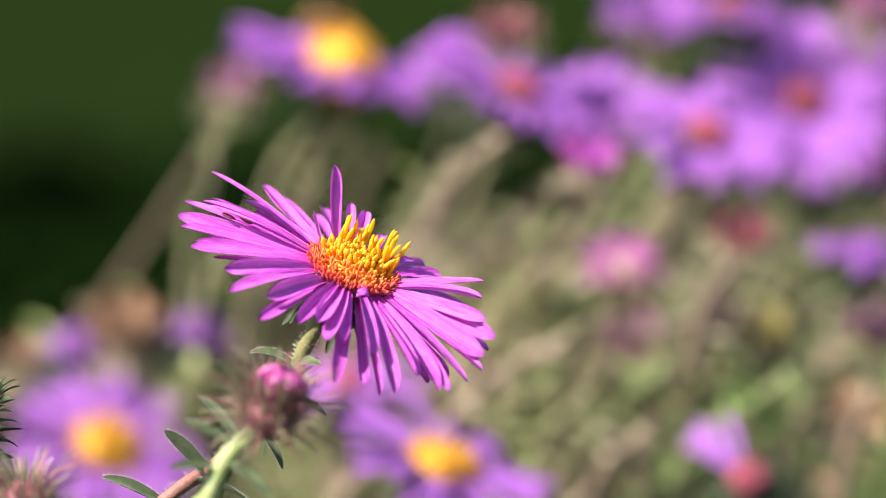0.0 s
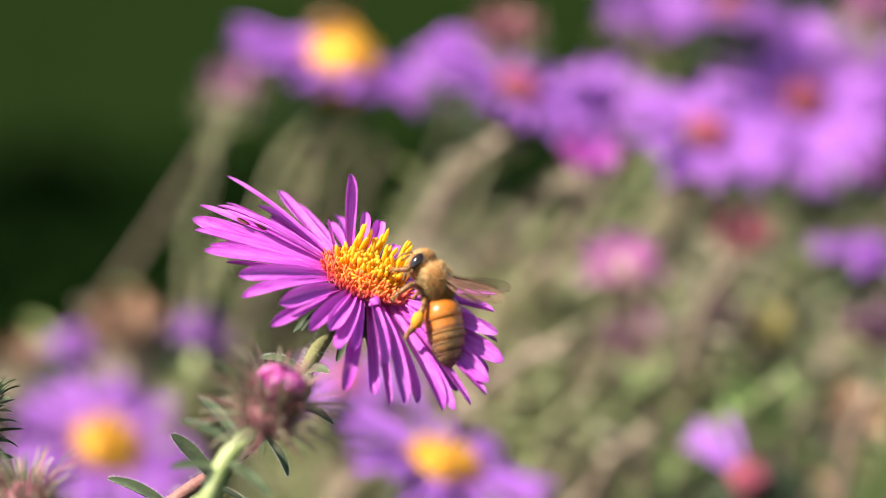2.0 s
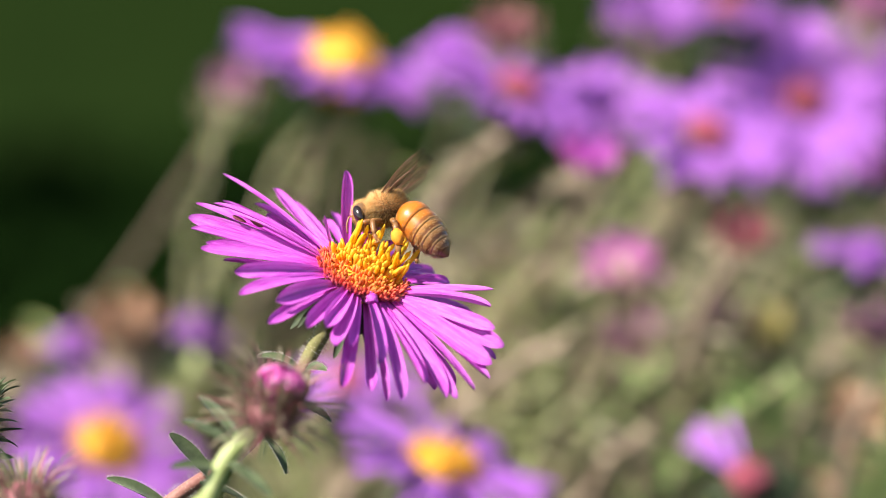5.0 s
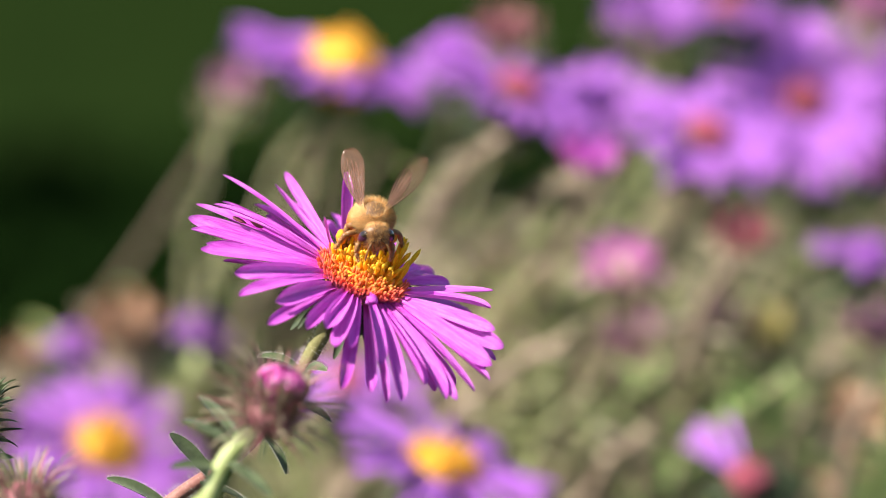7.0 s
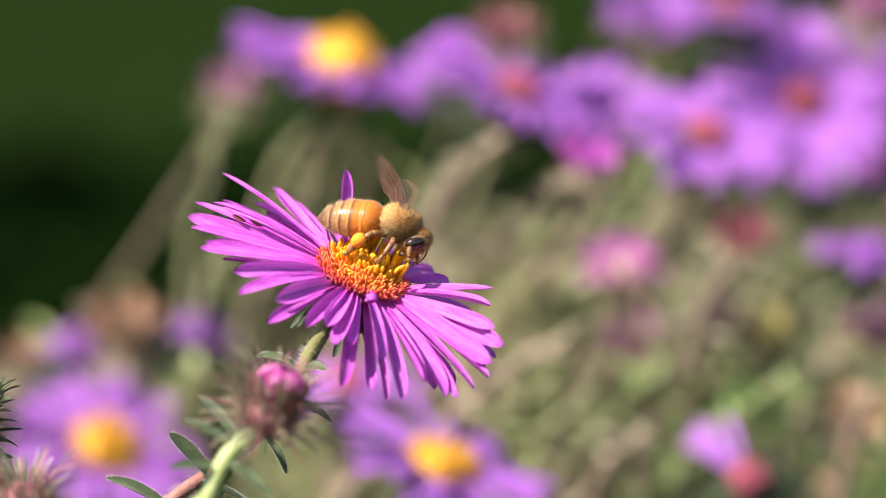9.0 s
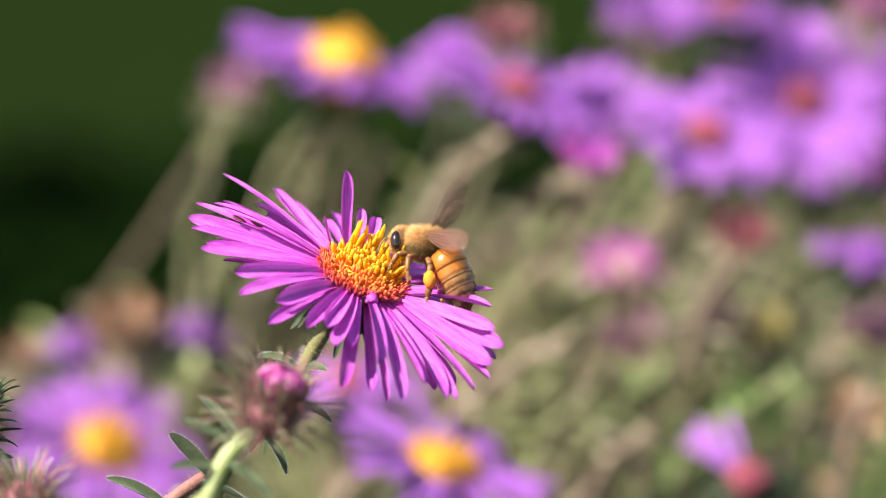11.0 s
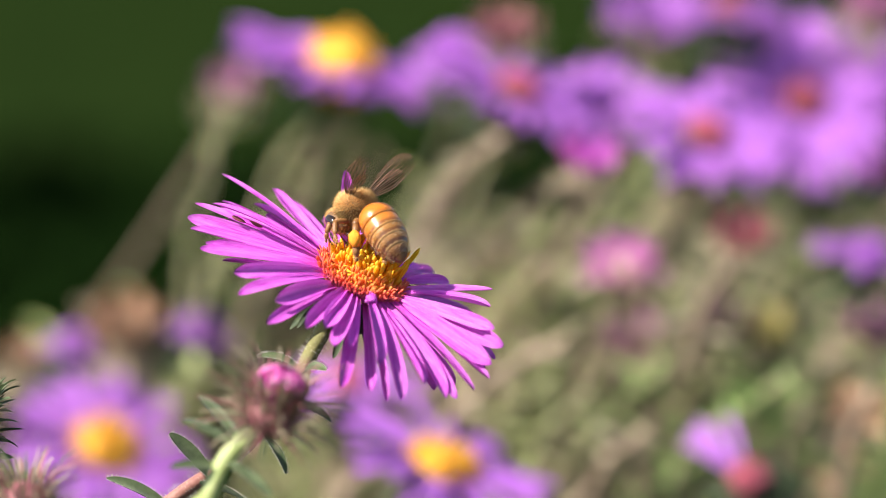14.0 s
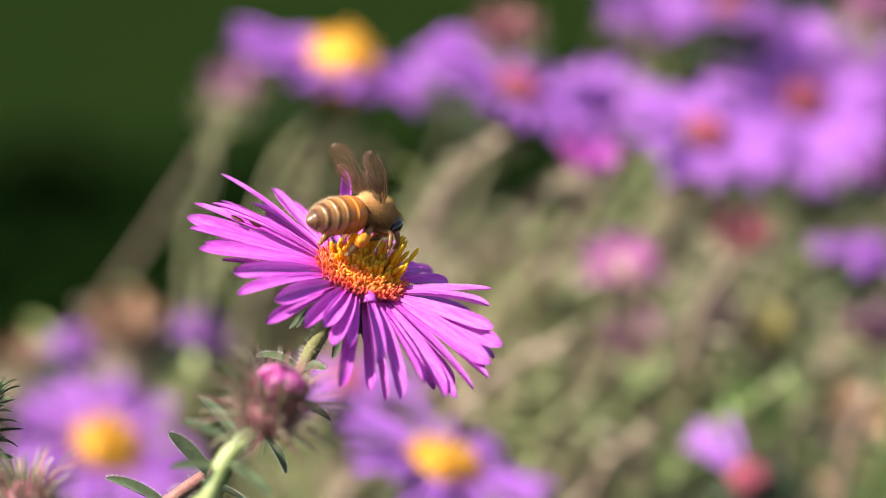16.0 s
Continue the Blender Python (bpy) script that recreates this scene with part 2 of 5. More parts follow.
def tube(bm, line, radii, sides=8):
    """A closed round tube along a line, with a radius for its start and end or for each point."""
    count = len(line)
    if len(radii) == 2:
        radii = [radii[0] + (radii[1] - radii[0]) * i / (count - 1) for i in range(count)]
    rings, ref = [], Vector((0.3, 0.9, 0.2))
    for i, p in enumerate(line):
        d = (line[min(i + 1, count - 1)] - line[max(i - 1, 0)]).normalized()
        a = d.cross(ref).normalized()
        b = d.cross(a)
        rings.append([bm.verts.new(p + (a * math.cos(2 * math.pi * k / sides) + b * math.sin(2 * math.pi * k / sides)) * radii[i]) for k in range(sides)])
    for r, q in zip(rings, rings[1:]):
        for k in range(sides):
            bm.faces.new((r[k], r[(k + 1) % sides], q[(k + 1) % sides], q[k]))
    bm.faces.new(rings[0][::-1])
    bm.faces.new(rings[-1])


def blob(bm, centre, size, rings=10, sides=14, lumps=0.0, seed=0):
    """A closed rounded body, lumpy if asked."""
    top, rows = bm.verts.new(Vector(centre) + Vector((0, 0, size[2]))), []
    for i in range(1, rings):
        a = math.pi * i / rings
        row = []
        for k in range(sides):
            b = 2 * math.pi * k / sides
            v = Vector((math.sin(a) * math.cos(b), math.sin(a) * math.sin(b), math.cos(a)))
            v *= 1 + lumps * noise.noise(v * 2.3 + Vector((seed, 0, 0)))
            row.append(bm.verts.new(Vector(centre) + Vector((v.x * size[0], v.y * size[1], v.z * size[2]))))
        rows.append(row)
    low = bm.verts.new(Vector(centre) - Vector((0, 0, size[2])))
    for k in range(sides):
        bm.faces.new((top, rows[0][k], rows[0][(k + 1) % sides]))
        bm.faces.new((low, rows[-1][(k + 1) % sides], rows[-1][k]))
        for r, q in zip(rows, rows[1:]):
            bm.faces.new((r[k], q[k], q[(k + 1) % sides], r[(k + 1) % sides]))


def strap(bm, length, width, bend=0.0, cup=0.2, twist=0.0, blunt=0.12, foot=0.45, steps=10, m=None, sag=0.0, notch=0.0, grooves=0.0):
    """A petal or leaf blade from the origin along x: bend is its whole downward curve in degrees (the chord stays level)."""
    x = z = 0.0
    line, spans = [], [1 - (1 - i / steps) ** 1.5 for i in range(steps + 1)]
    for i, t in enumerate(spans):
        line.append((x, z))
        step = spans[min(i + 1, steps)] - t
        a = radians(bend) * (0.5 - t - step / 2)
        x += math.cos(a) * length * step
        z += math.sin(a) * length * step
    rows = []
    for i, (x, z) in enumerate(line):
        t = spans[i]
        w = width / 2 * (foot + (1 - foot) * math.sin(min(1.0, t / 0.72) * math.pi / 2))
        if t > 1 - blunt * 2:
            w *= math.sqrt(max(0.02, 1 - ((t - 1 + blunt * 2) / (blunt * 2)) ** 2))
        row = []
        for v in (-1, -0.78, -0.55, -0.28, 0, 0.28, 0.55, 0.78, 1) if grooves else (-1, -0.55, 0, 0.55, 1):
            a = radians(twist) * t
            y, h = v * w, cup * w * (abs(v) if grooves else v * v) - ((grooves or 0.16) * w if abs(v) == 0.55 else grooves * 0.7 * w if v == 0 else 0)
            row.append(Vector((x + (notch if v == 0 and i == steps else 0), y * math.cos(a) - h * math.sin(a), z + y * math.sin(a) + h * math.cos(a) - sag * t * t * length)))
        rows.append(row)
    if m:
        rows = [[m @ p for p in r] for r in rows]
    rows = [[bm.verts.new(p) for p in r] for r in rows]
    for r, q in zip(rows, rows[1:]):
        for k in range(len(r) - 1):
            bm.faces.new((r[k], q[k], q[k + 1], r[k + 1]))
    return bm


def hairs(bm, points, length, width, rng, spread=0.5, comb=(0, 0, 0)):
    """Thin three-sided hairs at (place, normal) pairs."""
    for p, nrm in points:
        d = (nrm + Vector((rng.uniform(-1, 1), rng.uniform(-1, 1), rng.uniform(-1, 1))) * spread + Vector(comb)).normalized()
        l = length * rng.uniform(0.6, 1.2)
        a = d.orthogonal().normalized() * width
        b = d.cross(a)
        v = [bm.verts.new(p + a), bm.verts.new(p - a * 0.5 + b * 0.8), bm.verts.new(p - a * 0.5 - b * 0.8), bm.verts.new(p + d * l)]
        for f in ((0, 1, 3), (1, 2, 3), (2, 0, 3)):
            bm.faces.new([v[k] for k in f])


def shell_points(centre, size, count, rng, keep=None):
    found = []
    while len(found) < count:
        v = Vector((rng.gauss(0, 1), rng.gauss(0, 1), rng.gauss(0, 1))).normalized()
        if keep and not keep(v):
            continue
        found.append((Vector(centre) + Vector((v.x * size[0], v.y * size[1], v.z * size[2])),
                      Vector((v.x / size[0], v.y / size[1], v.z / size[2])).normalized()))
    return found


# ---- ground and distance ----
def build_ground():
    bm = bmesh.new()
    n, half = 40, 400.0
    grid = []
    for i in range(n + 1):
        row = []
        for k in range(n + 1):
            u, v = 2 * i / n - 1, 2 * k / n - 1
            x, y = half * u * abs(u) ** 2, half * v * abs(v) ** 2
            row.append(bm.verts.new((x, y, 0.03 * noise.noise(Vector((x * 0.6, y * 0.6, 0))) - 0.02)))
        grid.append(row)
    for a, b in zip(grid, grid[1:]):
        for k in range(n):
            bm.faces.new((a[k], b[k], b[k + 1], a[k + 1]))
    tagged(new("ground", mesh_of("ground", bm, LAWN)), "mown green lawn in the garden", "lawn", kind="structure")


def build_shrub(place, width, height, seed):
    """A low evergreen, shade put into its leaf colour: an overhanging crown of small leaves on short limbs."""
    rng = random.Random(seed)
    shrub = new("shrub")
    shrub.matrix_basis = pose(*place)
    tagged(shrub, "low green shrub standing on the lawn, shade put into its near-black leaf colour", "shrub", "shrubs behind the flower bed")
    wood = bmesh.new()
    for k in range(9):
        a = 2 * math.pi * k / 9
        tip = Vector((math.cos(a) * width * 0.35, math.sin(a) * width * 0.35, height * 0.7))
        tube(wood, curve_points([(0, 0, -0.03), tip * 0.4 + Vector((0, 0, 0.05)), tip], 4), (0.03, 0.008), 6)
    part("limbs", wood, DRY_STEM, shrub)
    verts, faces = [], []
    for k in range(9000):
        a, h = rng.uniform(0, 2 * math.pi), rng.random() ** 0.6
        r = width / 2 * math.sqrt(max(0, 1 - ((h - 0.62) / 0.42) ** 2)) if h > 0.62 else width / 2 * (0.55 + 0.45 * (h / 0.62) ** 2)
        r *= rng.uniform(0.72, 1.0) * (1 + 0.18 * noise.noise(Vector((math.cos(a) * 3, math.sin(a) * 3, h * 4 + seed))))
        p = Vector((r * math.cos(a), r * math.sin(a), height * h))
        d = Vector((rng.gauss(0, 1), rng.gauss(0, 1), rng.gauss(0.4, 1))).normalized()
        s = d.orthogonal().normalized() * 0.014
        i = len(verts)
        verts += [p - d * 0.03, p + s, p + d * 0.035, p - s]
        faces.append((i, i + 1, i + 2, i + 3))
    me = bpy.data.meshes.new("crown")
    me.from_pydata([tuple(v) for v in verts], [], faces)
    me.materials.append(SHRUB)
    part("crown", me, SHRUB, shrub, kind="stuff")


# ---- plants out of focus ----
def stem_line(root, tip, lean, steps=6, slope=0.55):
    root, tip = Vector(root), Vector(tip)
    bend = tip + Vector((-lean * slope, 0.01, -lean))
    way = [tip, tip.lerp(bend, 0.5) + Vector((0.006, 0, 0.0)), bend] + [bend.lerp(root, k) for k in (0.12, 0.3, 0.6, 1.0)]
    return curve_points(way[::-1], steps)


def foliage(bm, line, count, rng, size=10 * MM, first=0.55, wide=0.24):
    for k in range(count):
        t = first + (0.98 - first) * (k + rng.random()) / count
        i = min(int(t * (len(line) - 1)), len(line) - 2)
        p = line[i].lerp(line[i + 1], t * (len(line) - 1) - i)
        a = k * 2.4 + rng.uniform(-0.4, 0.4)
        d = Vector((math.cos(a), math.sin(a), rng.uniform(-0.2, 0.7)))
        l = size * rng.uniform(0.6, 1.15)
        strap(bm, l, l * wide, rng.uniform(10, 60), 0.3, rng.uniform(-40, 40), 0.3, 0.5, 4, facing(p, d, (0, 0, 1)))


def stalk(root, tip, lean, leaves, seed, stem=None, leaf=None, thick=0.8 * MM, size=13 * MM, slope=0.55):
    """A leafy aster stalk, of stem and foliage."""
    rng = random.Random(seed)
    base = Vector(root)
    thing = new("aster_stalk")
    thing.matrix_basis = Matrix.Translation(base)
    line = [p - base for p in stem_line(root, tip, lean, slope=slope)]
    bm = bmesh.new()
    tube(bm, line, (thick * 1.4, thick * 0.7), 7)
    part("stem", bm, stem or STEM, thing)
    bm = bmesh.new()
    foliage(bm, line, leaves, rng, size)
    part("foliage", bm, leaf or FOLIAGE, thing, kind="stuff")
    return thing


BRACT_MESH = {}
for paint, key, wide in ((BRACT, "dark", 1.1), (BUD_BRACT, "bud", 0.8)):
    b = bmesh.new()
    strap(b, 6 * MM, wide * MM, 40, 0.2, 0, 0.35, 0.8, 4)
    BRACT_MESH[key] = mesh_of("bract", b, paint)

PETALS = []
for k in range(6):
    rng = random.Random(k)
    b = bmesh.new()
    strap(b, 13 * MM, rng.uniform(1.9, 2.7) * MM, rng.uniform(10, 45), 0.22, rng.uniform(-20, 20), steps=7)
    PETALS.append(mesh_of("petal", b, VIOLET))


def aster_flower(tip, normal, root, disc, radius=16.5, petals=34, rise=6, seed=1, label="", lean=0.10, leaves=22, only=None, wide=4.6, dome=2.4, scatter=7):
    """An open aster on a leafy stem: head of petals round a disc, with bracts below."""
    rng = random.Random(seed)
    thing = new("aster_flower")
    thing.matrix_basis = Matrix.Translation(Vector(root))
    tagged(thing, label, "flower", "asters in the bed")
    low = Vector(tip) - Vector(normal) * 5 * MM
    line = [p - Vector(root) for p in stem_line(root, low, lean)]
    bm = bmesh.new()
    tube(bm, line, (1.2 * MM, 0.55 * MM), 7)
    part("stem", bm, STEM if seed % 2 else DRY_STEM, thing)
    bm = bmesh.new()
    foliage(bm, line, leaves, rng)
    part("foliage", bm, FOLIAGE, thing, kind="stuff")
    bm = bmesh.new()
    blob(bm, (0, 0, -2.2 * MM), (3.6 * MM, 3.6 * MM, 3.4 * MM), 8, 12)
    head = part("flower_head", bm, BRACT, thing, m=upright(Vector(tip) - Vector(root), normal))
    for k in range(26):
        a, t = k * 2.4, k / 26
        d = Vector((math.cos(a), math.sin(a), -0.5 - 0.5 * t))
        part("bract", BRACT_MESH["dark"], None, head, m=facing(Vector((math.cos(a) * 3.2 * MM, math.sin(a) * 3.2 * MM, (-1 - 4 * t) * MM)), d, (0, 0, 1)))
    for k in range(petals):
        a = 2 * math.pi * (k + rng.uniform(-0.35, 0.35)) / petals
        if only and not only(math.degrees(a)):
            continue
        e = radians(rise + rng.gauss(0, scatter))
        out = Vector((math.cos(a), math.sin(a), 0))
        d = out * math.cos(e) + Vector((0, 0, math.sin(e)))
        s = (radius - 3.8) / 13 * rng.uniform(0.85, 1.08)
        m = facing(out * 3.8 * MM, d, (0, 0, 1)) @ Matrix.Scale(s, 4)
        part("petal", rng.choice(PETALS), None, head, m=m)
    bm = bmesh.new()
    blob(bm, (0, 0, 0.6 * MM), (wide * MM, wide * MM, dome * MM), 8, 16, 0.1, seed)
    for p, nrm in shell_points((0, 0, 0.6 * MM), (wide * MM, wide * MM, dome * MM), 70, rng, lambda v: v.z > 0.1):
        tube(bm, [p, p + nrm * rng.uniform(0.8, 1.8) * MM], (0.35 * MM, 0.3 * MM), 5)
    part("disc", bm, disc, head)
    return thing


def aster_bud(tip, normal, root, size, seed, label, lean=0.08, leaves=18, paint=None, spiky=True, open_by=12, count=16, slope=0.55):
    """A closed or withered head: a tuft of petals in a cup of bracts, on a leafy stem."""
    rng = random.Random(seed)
    thing = new("aster_bud")
    thing.matrix_basis = Matrix.Translation(Vector(root))
    tagged(thing, label, "flower bud", "aster buds in the bed")
    low = Vector(tip) - Vector(normal) * 3 * MM
    line = [p - Vector(root) for p in stem_line(root, low, lean, slope=slope)]
    bm = bmesh.new()
    tube(bm, line, (1.2 * MM, 0.5 * MM), 7)
    part("stem", bm, DRY_STEM, thing)
    bm = bmesh.new()
    foliage(bm, line, leaves, rng)
    part("foliage", bm, FOLIAGE, thing, kind="stuff")
    bm = bmesh.new()
    blob(bm, (0, 0, -1 * MM * size), (3 * MM * size, 3 * MM * size, 3 * MM * size), 8, 12)
    head = part("flower_head", bm, BUD_BRACT, thing, m=upright(Vector(tip) - Vector(root), normal))
    for k in range(34 if spiky else 12):
        a, t = k * 2.4, rng.random()
        d = Vector((math.cos(a), math.sin(a), 0.5 - 1.3 * t))
        part("bract", BRACT_MESH["bud"], None, head, m=facing(Vector((math.cos(a), math.sin(a), 0.2 - t)) * 2.6 * MM * size, d, (0, 0, 1)) @ Matrix.Scale(size * rng.uniform(0.7, 1.1), 4))
    bm = bmesh.new()
    for k in range(count):
        a = k * 2.4
        e = radians(90 - open_by * rng.uniform(0.3, 2.0))
        out = Vector((math.cos(a), math.sin(a), 0))
        strap(bm, 6 * MM * size * rng.uniform(0.8, 1.1), 1.7 * MM * size, 50, 0.3, 0, 0.3, 0.8, 6,
              facing(out * 2.0 * MM * size, out * math.cos(e) + Vector((0, 0, math.sin(e))), out))
    part("petal_tuft", bm, paint, head)
    return thing


# ---- the main aster ----
PIVOT = Vector((-0.0433, 0.3938, 0.7994))
CENTRE = Vector((-0.0101, 0.3957, 0.8418))
AXIS = Vector((0.000, 0.990, -0.139))
HEAD = upright(CENTRE - PIVOT, (0.332, -0.301, 0.894), (0.930, -0.051, -0.363))

# each petal: its bearing on the disc, its length in millimetres and its rise, in degrees
PETALS_FRONT = [
    (157, 16.9, 5),
    (143, 12.8, 5),
    (138, 13.6, 2),
    (171, 16.7, -3),
    (167, 15.8, -5),
    (178, 16.5, -5),
    (187, 15.6, -5),
    (194, 13.8, -5),
    (199, 14.5, -6),
    (217, 12.1, -4),
    (227, 12.8, -9),
    (239, 10.4, -1),
    (244, 12.4, -10),
    (258, 10.9, -7),
    (265, 9.8, -3),
    (272, 11.0, -8),
    (278, 10.2, -8),
    (279, 14.6, -16)]
PETALS_BACK = [
    (290, 12.0, -8),
    (300, 15.1, -15),
    (308, 13.8, -8),
    (315, 15.6, -9),
    (318, 16.1, -9),
    (324, 16.1, -6),
    (329, 16.1, -2),
    (332, 15.1, 3),
    (338, 14.9, 9),
    (339, 13.3, 15),
    (349, 11.6, 22),
    (360, 11.0, 25),
    (33, 7.2, 10),
    (60, 7.6, -2),
    (77, 4.6, 30),
    (97, 6.2, 30),
    (124, 10.6, 45),
    (144, 5.4, 40),
    (110, 6.6, 40),
    (179, 14.6, 4),
    (164, 14.5, -1),
    (151, 12.6, -3)]
CURVES = {0: 24, 1: -14, 2: -10, 3: 20, 4: 50, 5: 18, 9: 26, 17: 10, 34: -26, 35: -20, 37: 40, 38: 14}
WIDTHS = {0: 0.8, 1: 1.3, 2: 1.25, 3: 0.95, 4: 1.1, 5: 1.75, 6: 1.5, 7: 0.86, 8: 1.55, 9: 1.75, 16: 1.03, 19: 1.72, 20: 1.46, 22: 1.38, 25: 1.89, 29: 1.38, 34: 1.6, 35: 0.5, 36: 1.2, 37: 0.9, 38: 1.1, 39: 1.0}

TWISTS = {0: 10, 34: 8, 36: 0}


def main_aster():
    rng = random.Random(11)
    aster = new("aster_flower")
    aster.matrix_basis = Matrix.Translation(PIVOT)
    tagged(aster, "magenta aster flower in full bloom with a yellow disc", "flower", "asters in the bed")
    lower = Vector(HEAD.translation) - HEAD.to_3x3() @ Vector((1.3 * MM, 0, 5.6 * MM))

    # stem with hairs
    places = [Vector(p) - PIVOT for p in ((-0.0433, 0.3938, 0.7994), (-0.0360, 0.3955, 0.8113), (-0.0300, 0.3963, 0.8168), (-0.0242, 0.3978, 0.8207), (-0.0194, 0.3975, 0.8258), (-0.0167, 0.3959, 0.8287), (-0.0162, 0.3963, 0.8313), (-0.0151, 0.3966, 0.8338))] + [lower]
    line = curve_points(places, 7)
    bm = bmesh.new()
    radii = [0.75 * MM if i > 30 else 0.8 * MM for i in range(len(line))]
    tube(bm, line, radii, 10)
    stem = part("stem", bm, RED_STEM, aster, "reddish hairy stem")
    bm = bmesh.new()
    tube(bm, line[30:], [0.76 * MM + 0.18 * MM * k / (len(line) - 31) for k in range(len(line) - 30)], 12)
    upper = part("upper_stem", bm, UPPER_STEM, aster, "olive hairy stem under the flower")
    for owner, span in ((stem, line[8:31]), (upper, line[30:])):
        spots = []
        for k in range(420):
            i = rng.randrange(len(span) - 1)
            d = (span[i + 1] - span[i]).normalized()
            o = (d.orthogonal() @ Matrix.Rotation(rng.uniform(0, 6.28), 3, d)).normalized()
            spots.append((span[i].lerp(span[i + 1], rng.random()) + o * 0.9 * MM, o))
        bm = bmesh.new()
        hairs(bm, spots, 0.6 * MM, 0.03 * MM, rng, 0.3)
        part("hairs", bm, HAIR, owner, kind="stuff")

    # leaves: foot, tip, width, bend
    for foot, tip, width, bend, top in (
            ((-0.0165, 0.3962, 0.8309), (-0.0218, 0.3955, 0.8329), 1.5, 75, (0.303, -0.388, 0.871)),
            ((-0.0163, 0.3952, 0.8304), (-0.0131, 0.3934, 0.8320), 1.7, 110, (-0.199, -0.270, 0.942)),
            ((-0.0180, 0.3978, 0.8275), (-0.0130, 0.3975, 0.8252), 1.6, 40, (0.207, -0.398, 0.894)),
            ((-0.0264, 0.3966, 0.8189), (-0.0311, 0.3962, 0.8238), 2.0, 18, (0.303, -0.730, 0.613)),
            ((-0.0306, 0.3960, 0.8149), (-0.0380, 0.3945, 0.8189), 2.2, 30, (0.207, -0.398, 0.894)),
            ((-0.0275, 0.3964, 0.8180), (-0.0216, 0.3932, 0.8165), 2.6, 24, (0.206, 0.436, 0.876)),
            ((-0.0209, 0.3982, 0.8236), (-0.0180, 0.3966, 0.8193), 1.6, 40, (0.609, -0.418, 0.674))):
        a, b = Vector(foot) - PIVOT, Vector(tip) - PIVOT
        bm = bmesh.new()
        strap(bm, (b - a).length, width * MM, bend, 0.35, rng.uniform(-12, 12), 0.3, 0.5, 10)
        leaf = part("leaf", bm, GREEN, aster, "narrow hairy green leaf", facing(a, b - a, top))
        bm = bmesh.new()
        blade = [v.co.copy() for v in leaf.data.vertices]
        rim = []
        for k in range(170):
            i, side = rng.randrange(len(blade) // 5 - 1), rng.choice((0, 4))
            rim.append((blade[5 * i + side].lerp(blade[5 * i + 5 + side], rng.random()), Vector((0.2, side / 2 - 1, 0.3))))
        hairs(bm, rim, 0.4 * MM, 0.028 * MM, rng, 0.5)
        part("fringe", bm, HAIR, leaf, kind="stuff")

    # head: cup, bracts, petals, florets
    bm = bmesh.new()
    blob(bm, (0, 0, -2.8 * MM), (4.1 * MM, 4.1 * MM, 4.2 * MM), 10, 20)
    head = part("flower_head", bm, BRACT, aster, "green cup of the flower head", HEAD)
    for k in range(30):
        a, t = k * 2.39996, (k % 3) / 3
        d = Vector((math.cos(a), math.sin(a), -0.15 - 0.7 * t + rng.uniform(-0.2, 0.2)))
        bm = bmesh.new()
        strap(bm, rng.uniform(4.5, 6.5) * MM, 1.2 * MM, rng.uniform(20, 70), 0.3, 0, 0.35, 0.9, 6)
        part("bract", bm, BRACT, head, m=facing(Vector((math.cos(a), math.sin(a), 0)) * (3.9 - t) * MM + Vector((0, 0, (-1.6 - 2.6 * t) * MM)), d, (0, 0, 1)))
    moving = {}
    for k, (bearing, length, rise) in enumerate(PETALS_FRONT + PETALS_BACK):
        a, e = radians(bearing), radians(rise)
        out = Vector((math.cos(a), math.sin(a), 0))
        d = out * math.cos(e) + Vector((0, 0, math.sin(e)))
        bm = bmesh.new()
        strap(bm, length * MM, WIDTHS.get(k, rng.uniform(1.35, 1.85)) * (1.16 if 235 < bearing < 345 else 1.0) * MM, CURVES.get(k, rng.uniform(2, 24)), rng.uniform(0.25, 1.0), TWISTS.get(k, rng.uniform(-48, 48)),
              rng.uniform(0.085, 0.13), 0.30, 16, notch=rng.choice((-0.35, -0.25, 0.0, 0.15)) * MM, grooves=0.22)
        foot = out * 4.0 * MM + Vector((0, 0, rng.uniform(-0.5, 0.3) * MM))
        roll = (0.36 if math.cos(a) < 0 else 0.25) * abs(math.cos(a)) + rng.uniform(-0.5, 0.5)
        moving[k] = (part("petal", bm, PETAL, head, m=facing(foot, d, (0, -roll, 1))), foot, d, roll)
    for k in range(36):
        a = radians(10 * k + rng.uniform(-5, 5))
        if 205 < math.degrees(a) < 292:
            continue
        out = Vector((math.cos(a), math.sin(a), 0))
        e = radians((rng.uniform(-10, 3) if out.x < -0.3 else rng.uniform(-16, -6)) - 10 * max(0.0, -out.y))
        bm = bmesh.new()
        strap(bm, rng.uniform(9.0, 12.0) * (1.22 if out.x > 0.3 else 1.15 if out.x < -0.6 else 1.0) * MM, rng.uniform(1.1, 1.7) * MM, rng.uniform(8, 30), 0.4, rng.uniform(-40, 40), 0.07, 0.42, 14, grooves=0.22)
        part("petal", bm, PETAL, head, m=facing(out * 3.8 * MM + Vector((0, 0, -0.9 * MM)), out * math.cos(e) + Vector((0, 0, math.sin(e))), (0, 0, 1)))
